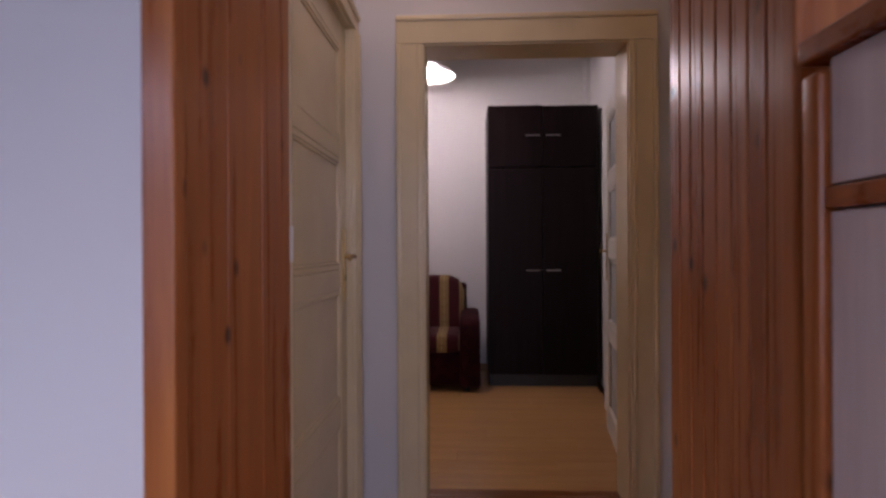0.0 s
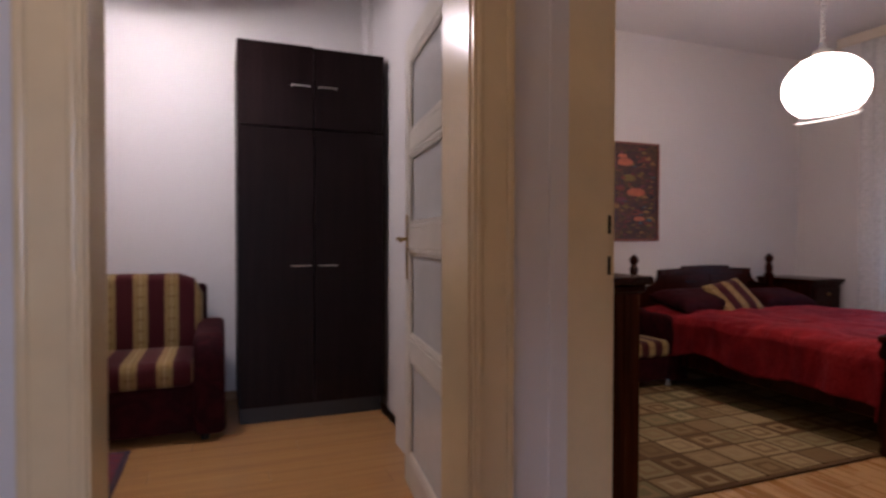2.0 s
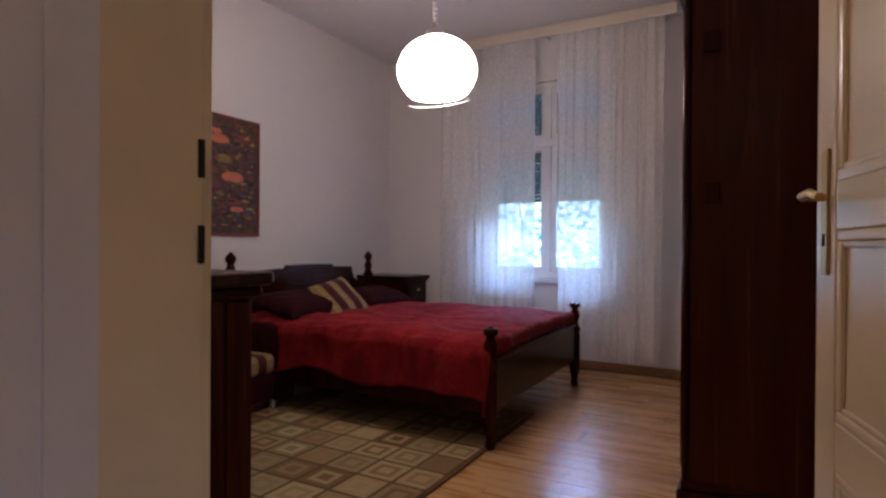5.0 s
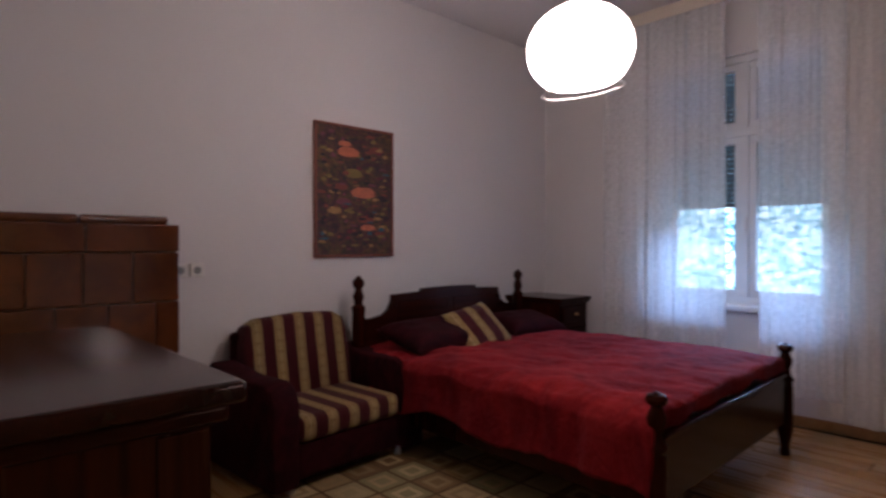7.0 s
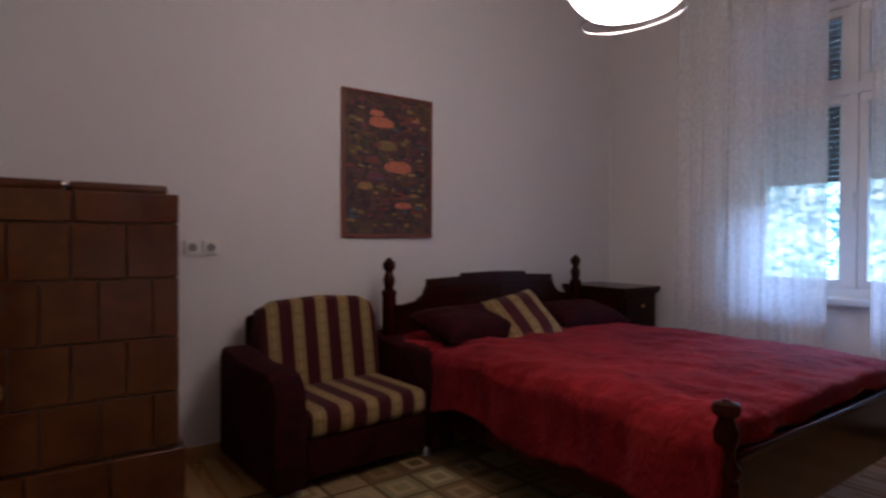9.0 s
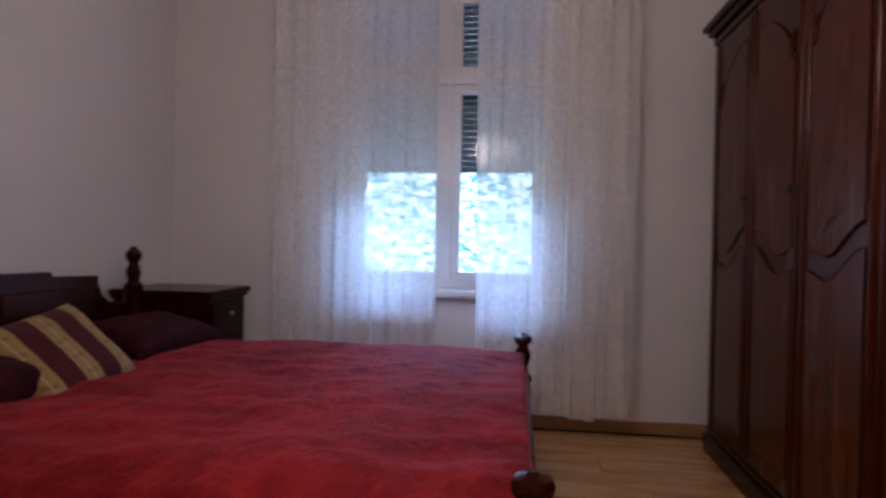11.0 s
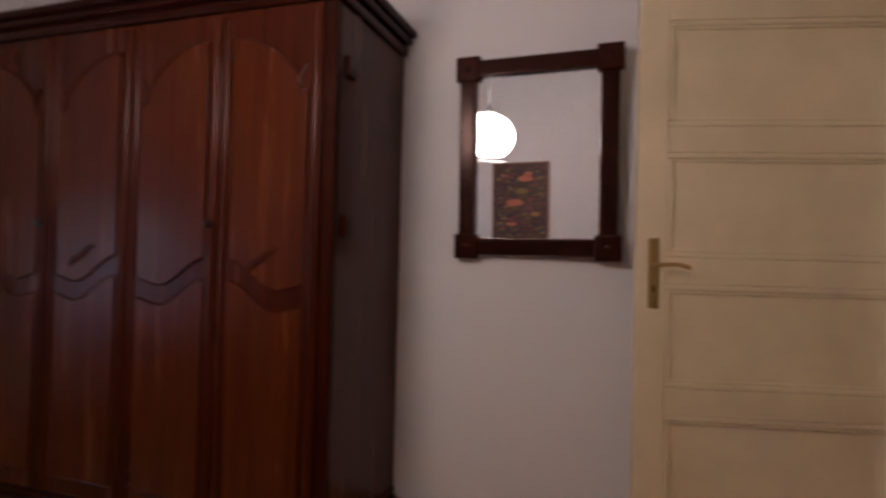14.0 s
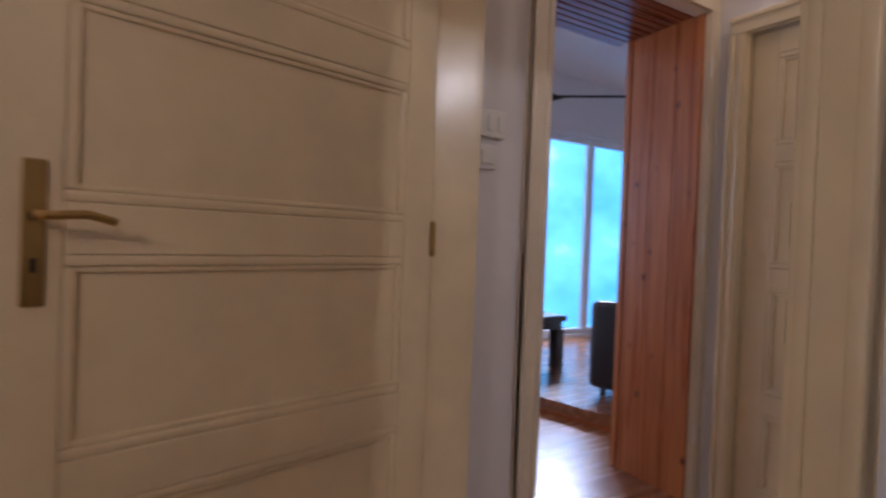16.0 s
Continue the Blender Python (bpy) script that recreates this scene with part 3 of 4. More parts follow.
def backdrop():
    # emissive sheet: daylight on the foliage is put into its glow and lights the room
    m = bpy.data.materials.new("bright_foliage_distance")
    m.use_nodes = True
    n = Nodes(m)
    v = n.coords()
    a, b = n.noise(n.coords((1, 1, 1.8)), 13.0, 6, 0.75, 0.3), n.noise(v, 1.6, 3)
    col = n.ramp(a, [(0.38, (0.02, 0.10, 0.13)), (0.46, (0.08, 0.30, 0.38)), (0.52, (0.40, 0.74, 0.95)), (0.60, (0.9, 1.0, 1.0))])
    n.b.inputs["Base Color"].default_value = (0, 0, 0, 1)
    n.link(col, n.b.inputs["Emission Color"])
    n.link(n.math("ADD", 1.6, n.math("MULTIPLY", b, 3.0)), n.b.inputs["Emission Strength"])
    solid("backdrop", boxes([(8.2, 8.24, 0.6, 7.2, -0.6, 3.6)]), m, "glowing sheet standing for the bright leafy distance outside the window", "backdrop")


backdrop()
# blue emissive sheet added behind the balcony panes in place of real daylight
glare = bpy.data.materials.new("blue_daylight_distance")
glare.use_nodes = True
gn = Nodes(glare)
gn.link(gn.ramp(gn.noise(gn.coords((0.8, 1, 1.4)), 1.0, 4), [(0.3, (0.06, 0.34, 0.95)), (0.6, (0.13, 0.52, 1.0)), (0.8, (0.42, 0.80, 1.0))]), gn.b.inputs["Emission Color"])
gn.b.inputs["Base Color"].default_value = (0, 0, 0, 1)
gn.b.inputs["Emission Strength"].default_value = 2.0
solid("backdrop_2", boxes([(-8.5, -1.2, -2.90, -2.86, -0.6, 3.6)]), glare, "glowing blue sheet standing for daylight outside the balcony door", "backdrop")
solid("ground", boxes([(-60, 60, -60, 60, -0.7, -0.6)]), plaster("grey_ground", (0.16, 0.16, 0.15)), "grey ground outside the house", "ground")


def curtain(name, x, y0, y1, z0, z1, folds, deep, mat, label, tail=0.0):
    c = thing(name, (x, (y0 + y1) / 2, z0), label, "curtain", "curtains at the window")
    bm = bmesh.new()
    nu, nv = int(folds * 12), 24
    rng = random.Random(int(y0 * 100))
    ph = [rng.uniform(0, 6.28) for _ in range(4)]
    grid = []
    for j in range(nv + 1):
        v = j / nv
        row = []
        for i in range(nu + 1):
            u = i / nu
            a = 2 * math.pi * folds * u
            w = deep * (0.75 + 0.25 * math.sin(3.1 * u * 6 + ph[0])) * (0.55 + 0.45 * (1 - v))
            dx = w * (math.sin(a + 0.5 * math.sin(a * 0.37 + ph[1])) + 0.35 * math.sin(2.3 * a + ph[2] + v))
            dy = 0.012 * math.sin(a * 0.5 + ph[3] + 2 * v)
            drop = tail * (math.sin(u * 9 + ph[0]) * 0.5) * (1 - v)
            row.append(bm.verts.new((dx, (u - 0.5) * (y1 - y0) + dy, v * (z1 - z0) + drop)))
        grid.append(row)
    for r0, r1 in zip(grid, grid[1:]):
        for i in range(nu):
            bm.faces.new((r0[i], r0[i + 1], r1[i + 1], r1[i]))
    part("cloth", bm, mat, c, smooth=80)
    bm = bmesh.new()
    strip = [[bm.verts.new((grid_x, yy, zz)) for zz in (0.0, 0.045)] for grid_x, yy in
             ((deep * math.sin(2 * math.pi * folds * i / nu), (i / nu - 0.5) * (y1 - y0)) for i in range(nu + 1))]
    for a, b in zip(strip, strip[1:]):
        bm.faces.new((a[0], b[0], b[1], a[1]))
    bmesh.ops.translate(bm, vec=(0, 0, z1 - z0 - 0.045), verts=bm.verts[:])
    part("heading_tape", bm, mat, c, smooth=80)
    return c


curtain("sheer_curtain", 5.74, 3.915, 4.86, 0.12, 2.965, 9, 0.020, SHEER, "white sheer curtain drawn over the window")
curtain("sheer_curtain", 5.68, 3.20, 3.68, 0.27, 2.965, 5, 0.018, SHEER, "white sheer curtain drawn over the window")
curtain("lace_curtain", 5.72, 2.84, 3.34, 0.15, 2.965, 6, 0.020, LACE, "cream lace curtain gathered beside the window", 0.03)
rail = thing("curtain_rail", (5.71, 3.85, 2.967), "thin pale curtain rail under the ceiling", "curtain rail")
part("rail", box(-0.012, 0.012, -1.10, 1.15, 0.0, 0.022, 0.003), PLASTIC, rail)
part("valance", box(-0.062, -0.047, -1.12, 1.17, -0.060, 0.030, 0.004), material("beige_valance", (0.66, 0.58, 0.47), 0.6), rail, "beige pelmet board")
for y in (-1.0, 0.0, 1.0):
    part("bracket", box(-0.03, 0.268, y - 0.01, y + 0.01, 0.022, 0.03, 0.002), STEEL, rail)


# ---- pendant lamp ----
def pendant():
    p = thing("pendant_lamp", (3.588, 3.712, 1.80), "lit white opal glass globe pendant on a coiled cord", "pendant lamp")
    prof = []
    for i in range(19):
        a = -0.83 + i * (math.pi / 2 - 0.10 + 0.83) / 18
        prof.append((0.215 * math.cos(a), 0.230 + 0.184 * math.sin(a)))
    hang = Matrix.Translation((0, 0, 0.45)) @ Matrix.Rotation(radians(-4), 4, (0.65, 0.75, 0)) @ Matrix.Translation((0, 0, -0.45))
    globe = lathe(prof, (0, 0, 0), 40)
    globe.transform(hang)
    part("globe", globe, OPAL, p, "glowing opal glass", 60)
    part("collar", lathe([(0.05, 0.412), (0.05, 0.44), (0.02, 0.455), (0.012, 0.49)], (0, 0, 0), 24), STEEL, p)
    ring = [hang @ Vector((0.166 * math.cos(a), 0.166 * math.sin(a), 0.062 + 0.014 * math.cos(a))) for a in (2 * math.pi * i / 40 for i in range(41))]
    part("rim_ring", tube([tuple(q) for q in ring], 0.003, 8), STEEL, p, "thin chrome ring")
    cord = []
    for i in range(220):
        z = 0.49 + i * (TOP - 1.80 - 0.05 - 0.49) / 219
        cord.append((0.012 * math.cos(i * 0.75), 0.012 * math.sin(i * 0.75), z))
    part("cord", tube(cord, 0.0035, 6), GREY_PLASTIC, p, "coiled grey cord")
    part("ceiling_cup", lathe([(0.05, TOP - 1.80 - 0.06), (0.055, TOP - 1.80 - 0.03), (0.05, TOP - 1.802)], (0, 0, 0), 24), PLASTIC, p)


pendant()


# ---- bed ----
BX, BY, BW, BL = 3.70, 3.42, 1.62, 2.00          # foot post by the door side, width and length between posts


def bed():
    b = thing("bed", (BX, BY, 0), "dark mahogany double bed with turned corner posts", "bed")
    foot = [(0.026, 0), (0.030, 0.02), (0.022, 0.05), (0.034, 0.10), (0.042, 0.14), (0.042, 0.40), (0.036, 0.42), (0.046, 0.44), (0.046, 0.45), (0.030, 0.47),
            (0.024, 0.50), (0.036, 0.535), (0.038, 0.56), (0.026, 0.59), (0.024, 0.60), (0.040, 0.615), (0.043, 0.63), (0.036, 0.645), (0.014, 0.652), (0.009, 0.658)]
    head = [(0.030, 0), (0.042, 0.05), (0.042, 0.80), (0.046, 0.815), (0.046, 0.83), (0.028, 0.85), (0.034, 0.88), (0.037, 0.90), (0.026, 0.935), (0.022, 0.945),
            (0.036, 0.965), (0.039, 0.985), (0.034, 1.005), (0.020, 1.015), (0.011, 1.03)]
    for x in (0, BW):
        part("foot_post", lathe(foot, (x, 0, 0), 20), MAHOGANY, b, "turned mahogany post")
        part("head_post", lathe(head, (x, BL, 0), 20), MAHOGANY, b, "turned mahogany post")
    c = BW / 2
    half = [(0.78, 0.75), (0.70, 0.75), (0.62, 0.765), (0.57, 0.80), (0.545, 0.85), (0.54, 0.895), (0.28, 0.905), (0.27, 0.925), (0.0, 0.93)]
    pts = [(c - a, z) for a, z in half] + [(c + a, z) for a, z in half[-2::-1]] + [(c + 0.78, 0.30), (c - 0.78, 0.30)]
    part("headboard", prism(pts, BL - 0.02, BL + 0.02, "y", 0.004), MAHOGANY_X, b)
    for a0, a1, z0, z1 in ((-0.50, -0.03, 0.55, 0.85), (0.03, 0.50, 0.55, 0.85)):
        part("raised_panel", box(c + a0, c + a1, BL - 0.028, BL - 0.018, z0, z1, 0.006), MAHOGANY_X, b)
    part("footboard", box(0.03, BW - 0.03, -0.018, 0.018, 0.20, 0.47, 0.008), MAHOGANY_X, b)
    part("footboard_rail", box(0.03, BW - 0.03, -0.024, 0.024, 0.46, 0.49, 0.01), MAHOGANY_X, b)
    for x in (0, BW):
        part("side_rail", box(x - 0.014, x + 0.014, 0.03, BL - 0.03, 0.19, 0.36, 0.006), MAHOGANY, b)
    m = thing("mattress", (BX, BY, 0.30), "thick mattress under the red blanket", "mattress")
    part("cover", box(0.03, BW - 0.03, 0.05, BL - 0.04, 0, 0.25, 0.05, 4), PLASTIC, m)


bed()


def blanket():
    """A velvet throw over the mattress, hanging down both sides and over the foot."""
    t = thing("blanket", (BX, BY, 0.30), "crumpled crimson velvet blanket spread over the bed", "blanket")
    bm = bmesh.new()
    nx, ny = 170, 150
    hang, foot = 0.30, 0.10
    rows = []
    for j in range(ny + 1):
        s = -foot + j / ny * (BL - 0.06 + foot)
        row = []
        for i in range(nx + 1):
            q = -hang + i / nx * (BW + 2 * hang)
            ex = max(0.0, -q) + max(0.0, q - BW)
            ey = max(0.0, -s)
            x, y = min(max(q, 0.0), BW), max(s, 0.0)
            w = noise.noise((q * 3.1, s * 2.3, 0.3)) * 0.014 + noise.noise((q * 9, s * 6, 1.7)) * 0.010 - 0.022 * abs(noise.noise((q * 4 + s * 3, s * 2.2 - q * 1.5, 4.1))) + noise.noise((q * 21, s * 15, 6.1)) * 0.005
            z = 0.290 + w + 0.014 * math.sin(math.pi * min(max(y / BL, 0), 1))
            soft = 0.035
            edge = min(x, BW - x)
            z -= 0.03 * math.exp(-edge / 0.05)
            if ex:
                fold = noise.noise((s * 5.5, q * 1.5, 7.7)) * 0.035 + noise.noise((s * 13, q * 2, 2.2)) * 0.012
                side = -1 if q < 0 else 1
                ragged = 1 + 0.22 * noise.noise((s * 2.1, side * 3.0, 5.0))
                x += side * (soft * min(1, ex / 0.06) + fold * min(1, ex / 0.15) + ex * 0.10)
                z -= max(0.0, ex * ragged - 0.01)
            if ey:
                y -= min(ey, 0.03) + 0.02 * noise.noise((q * 6, s * 3, 9.0)) * ey / foot
                z -= max(0.0, ey - 0.02) * (1 + 0.3 * noise.noise((q * 4, 0, 3)))
            row.append(bm.verts.new((x, y + 0.025, z)))
        rows.append(row)
    for a, b in zip(rows, rows[1:]):
        for i in range(nx):
            bm.faces.new((a[i], a[i + 1], b[i + 1], b[i]))
    o = part("cloth", bm, RED, t, smooth=80)
    k = o.modifiers.new("thickness", "SOLIDIFY")
    k.thickness, k.offset = 0.012, -1.0


blanket()


def cushion(name, m, wx, wy, h, mat, label):
    c = thing(name, (0, 0, 0), label, "pillow", "pillows on the bed")
    c.matrix_world = m
    bm = bmesh.new()
    n = 22
    top, bot = [], []
    for j in range(n + 1):
        rt, rb = [], []
        for i in range(n + 1):
            u, v = 2 * i / n - 1, 2 * j / n - 1
            pinch = 1 - 0.10 * (1 - abs(u) ** 2) * abs(v) ** 3 - 0.0
            pin2 = 1 - 0.10 * (1 - abs(v) ** 2) * abs(u) ** 3
            x, y = u * wx / 2 * pin2, v * wy / 2 * pinch
            f = ((1 - u ** 4) * (1 - v ** 4)) ** 0.55
            w = 0.008 * noise.noise((u * 3 + wx, v * 3, 1))
            rt.append(bm.verts.new((x, y, h * 0.5 + h * 0.5 * f + w * f)))
            rb.append(rt[-1] if f < 1e-6 else bm.verts.new((x, y, h * 0.5 - h * 0.5 * f)))
        top.append(rt)
        bot.append(rb)
    for g, flip in ((top, False), (bot, True)):
        for j in range(n):
            for i in range(n):
                q = [g[j][i], g[j][i + 1], g[j + 1][i + 1], g[j + 1][i]]
                if len(set(q)) == 4:
                    try:
                        bm.faces.new(q[::-1] if flip else q)
                    except ValueError:
                        pass
    part("cover", bm, mat, c, smooth=80)


cushion("pillow", pose(4.03, 5.10, 0.580, 15, 0, 5), 0.62, 0.40, 0.15, MAROON, "plump maroon plush pillow against the headboard")
cushion("pillow", pose(4.96, 5.08, 0.575, 12, 0, -6), 0.56, 0.38, 0.14, MAROON, "plump maroon plush pillow against the headboard")
cushion("striped_pillow", pose(4.37, 5.03, 0.625, 44, 0, -12) @ pose(0, 0, 0, 0, 0, 14), 0.40, 0.38, 0.13, STRIPE_FINE, "maroon and beige striped cushion leaning between the pillows")


def nightstand():
    n = thing("nightstand", (5.37, 5.02, 0), "dark mahogany bedside cabinet with two drawers", "nightstand")
    part("body", box(0.02, 0.42, 0.03, 0.57, 0.05, 0.76, 0.004), MAHOGANY, n)
    part("plinth", box(0.01, 0.43, 0.02, 0.57, 0, 0.06, 0.006), MAHOGANY_X, n)
    part("top", box(0.0, 0.445, 0.0, 0.585, 0.765, 0.80, 0.009, 3), MAHOGANY_X, n)
    part("moulding", box(0.01, 0.435, 0.012, 0.58, 0.745, 0.766, 0.008), MAHOGANY_X, n)
    for z in (0.42, 0.60):
        d = part("drawer", box(0.05, 0.39, 0.012, 0.032, z, z + 0.13, 0.006), MAHOGANY_X, n)
        part("knob", lathe([(0.008, 0), (0.014, 0.012), (0.012, 0.02)], (0, 0, 0), 14), BRASS, d).matrix_local = pose(0.22, 0.013, z + 0.065, 90, 0, 0)
    part("door", box(0.05, 0.39, 0.012, 0.032, 0.09, 0.39, 0.006), MAHOGANY, n)


nightstand()


# ---- painting ----
def painting():
    p = thing("painting", (3.805, NORTH, 1.15), "dark abstract painting with orange shapes in thin wooden frame", "painting")
    w, h = 0.64, 0.885
    m = material("oil_paint", (0.150, 0.075, 0.090), 0.6)
    n = Nodes(m)
    v = n.coords((1, 1, 1))
    a = n.noise(v, 15, 6, 0.65, 1.6)
    b = n.noise(v, 7, 4, 0.6, 2.0)
    c1 = n.ramp(a, [(0.34, (0.010, 0.012, 0.018)), (0.43, (0.070, 0.018, 0.026)), (0.49, (0.022, 0.034, 0.026)), (0.55, (0.17, 0.060, 0.022)), (0.62, (0.10, 0.095, 0.030)), (0.70, (0.40, 0.20, 0.08))])
    c2 = n.ramp(b, [(0.36, (0.014, 0.022, 0.030)), (0.47, (0.100, 0.022, 0.036)), (0.55, (0.030, 0.040, 0.020)), (0.68, (0.24, 0.075, 0.030))])
    n.color(n.mix(0.5, c1, c2))
    n.bump(a, 0.35, 0.004)
    part("canvas", box(-w / 2 + 0.012, w / 2 - 0.012, -0.022, -0.006, 0.012, h - 0.012), m, p)
    bm = bmesh.new()
    for r in ((-w / 2, w / 2, 0, 0.016), (-w / 2, w / 2, h - 0.016, h), (-w / 2, -w / 2 + 0.016, 0.016, h - 0.016), (w / 2 - 0.016, w / 2, 0.016, h - 0.016)):
        box(r[0], r[1], -0.030, -0.001, r[2], r[3], 0.003, bm=bm)
    part("frame", bm, timber("thin_frame_wood", (0.180, 0.045, 0.022), (0.330, 0.090, 0.045), "z", 0.4), p)
    tones = {"orange": (0.52, 0.15, 0.075), "rust": (0.19, 0.045, 0.030), "olive": (0.20, 0.14, 0.035), "teal": (0.030, 0.105, 0.135), "pink": (0.16, 0.04, 0.06), "dark": (0.02, 0.016, 0.022), "ochre": (0.34, 0.19, 0.06), "wine": (0.13, 0.016, 0.030)}
    mats = {}
    for k, c in tones.items():
        t = material("daub_" + k, c, 0.6)
        q = Nodes(t)
        f = q.noise(q.coords(), 26, 5, 0.6, 1.0)
        q.color(q.mix(f, tuple(x * 0.35 for x in c), tuple(min(1, x * 1.7) for x in c)))
        q.bump(f, 0.3, 0.003)
        mats[k] = t
    rng = random.Random(5)
    daubs = [("orange", -0.06, 0.69, 0.085, 0.052), ("orange", 0.06, 0.42, 0.095, 0.062), ("rust", -0.12, 0.46, 0.05, 0.035), ("rust", 0.08, 0.245, 0.07, 0.040), ("olive", -0.02, 0.55, 0.07, 0.05), ("orange", -0.09, 0.75, 0.05, 0.03), ("rust", 0.17, 0.73, 0.06, 0.035), ("orange", 0.10, 0.19, 0.06, 0.032), ("ochre", -0.17, 0.30, 0.05, 0.04), ("pink", -0.10, 0.36, 0.06, 0.035)]
    for i in range(150):
        daubs.append((rng.choice(["olive", "teal", "dark", "dark", "ochre", "rust", "pink", "wine"]), rng.uniform(-0.27, 0.27), rng.uniform(0.05, 0.84), rng.uniform(0.006, 0.034), rng.uniform(0.005, 0.024)))
    daubs.sort(key=lambda q: q[0] == "orange")
    for k, x, z, rx, rz in daubs:
        pts = []
        for i in range(18):
            t = 2 * math.pi * i / 18
            r = 1 + 0.12 * math.sin(3 * t + rng.uniform(-0.6, 0.6)) * rng.uniform(0.3, 1)
            zz = math.sin(t)
            pts.append((x + rx * r * math.cos(t), z + rz * r * (zz if zz > 0 else zz * 0.3)))
        part("painted_shape", prism(pts, -0.0232 - 0.00001 * len(p.children), -0.0215, "y"), mats[k], p)


painting()


def wall_plate(name, at, turn, label, category, kinds):
    w = thing(name, at, label, category, turn=turn)
    for i, (x, z, ww, hh, kind) in enumerate(kinds):
        pl = part("plate", box(x - ww / 2, x + ww / 2, -0.026, 0, z - hh / 2, z + hh / 2, 0.004), PLASTIC, w)
        if kind == "socket":
            s = part("socket_well", lathe([(0.021, 0), (0.021, 0.002)], (0, 0, 0), 20), GREY_PLASTIC, pl)
            s.matrix_local = pose(x, -0.0265, z, 90, 0, 0)
        else:
            n = 3 if ww > 0.1 else 1
            for k in range(n):
                c = x - ww / 2 + ww * (k + 0.5) / n
                part("rocker", box(c - ww / n * 0.30, c + ww / n * 0.30, -0.031, -0.025, z - hh * 0.3, z + hh * 0.3, 0.003), PLASTIC, pl)


wall_plate("wall_socket", (2.71, NORTH, 1.09), 0, "white double wall socket", "socket", [(-0.05, 0, 0.075, 0.075, "socket"), (0.04, 0, 0.075, 0.075, "socket")])
wall_plate("light_switch", (1.09, HALL_S, 1.515), 180, "white triple light switch above a single switch", "light switch", [(0, 0.055, 0.135, 0.09, "switch"), (-0.01, -0.06, 0.08, 0.08, "switch")])


# ---- armchair ----
def soft_box(x0, x1, y0, y1, z0, z1, r, seg=4):
    return box(x0, x1, y0, y1, z0, z1, r, seg)


def armchair():
    a = thing("armchair", (3.31, 4.93, 0), "maroon plush armchair with striped seat and back cushions", "armchair", turn=4)
    part("base", soft_box(-0.36, 0.36, 0.02, 0.62, 0.06, 0.26, 0.03), MAROON, a)
    part("seat_front", soft_box(-0.33, 0.33, -0.015, 0.03, 0.07, 0.25, 0.015), MAROON, a)
    part("seat_cushion", soft_box(-0.335, 0.335, -0.04, 0.52, 0.25, 0.38, 0.045), STRIPE, a, "striped seat cushion")
    pts = [(-0.35, 0.30), (0.35, 0.30), (0.355, 0.70), (0.33, 0.79), (0.25, 0.83), (0, 0.845), (-0.25, 0.83), (-0.33, 0.79), (-0.355, 0.70)]
    bm = prism(pts, 0.0, 0.15, "y")
    bmesh.ops.bevel(bm, geom=[e for e in bm.edges if abs(e.verts[0].co.y - e.verts[1].co.y) < 1e-4], offset=0.04, segments=4, profile=0.5, affect="EDGES")
    bmesh.ops.rotate(bm, cent=(0, 0, 0.3), matrix=Matrix.Rotation(radians(-10), 3, "X"), verts=bm.verts[:])
    bmesh.ops.translate(bm, vec=(0, 0.40, 0), verts=bm.verts[:])
    part("back_cushion", bm, STRIPE, a, "striped back cushion")
    part("back_frame", soft_box(-0.37, 0.37, 0.56, 0.64, 0.06, 0.74, 0.03), MAROON, a)
    for s in (-1, 1):
        pr = [(-0.06, 0.05), (-0.06, 0.46), (-0.03, 0.535), (0.05, 0.565), (0.30, 0.56), (0.60, 0.60), (0.63, 0.55), (0.63, 0.05)]
        x0, x1 = (0.345, 0.50) if s > 0 else (-0.50, -0.345)
        part("arm", prism(pr, x0, x1, "x", 0.03), MAROON, a)
        for y in (0.0, 0.56):
            f = part("castor", lathe([(0.018, 0), (0.022, 0.012), (0.022, 0.03), (0.012, 0.055), (0.012, 0.065)], (s * 0.36, y + 0.02, 0), 12), STEEL, a)


armchair()


# ---- dresser ----
def dresser():
    d = thing("dresser", (1.440, 3.255, 0), "dark mahogany chest of drawers against the wall", "chest of drawers")
    part("body", box(0.10, 0.49, 0.025, 0.80, 0.07, 0.97, 0.004), CHEST, d)
    part("plinth", box(0.09, 0.51, 0.008, 0.815, 0, 0.08, 0.012), MAHOGANY_X, d)
    part("top", box(0.07, 0.535, -0.01, 0.835, 0.98, 1.015, 0.010, 3), POLISHED, d)
    part("moulding", box(0.09, 0.515, 0.008, 0.815, 0.950, 0.981, 0.011, 3), MAHOGANY_X, d)
    for x in (0.12, 0.44):
        part("side_stile", box(x - 0.03, x + 0.045, 0.017, 0.03, 0.09, 0.945, 0.003), CHEST, d)
    for z in (0.12, 0.33, 0.54, 0.75):
        q = part("drawer", box(0.485, 0.505, 0.06, 0.765, z, z + 0.19, 0.006), MAHOGANY_X, d)
        for y in (0.22, 0.60):
            part("knob", lathe([(0.008, 0), (0.016, 0.014), (0.013, 0.024)], (0, 0, 0), 14), BRASS, q).matrix_local = pose(0.504, y, z + 0.095, 0, 90, 0)


dresser()


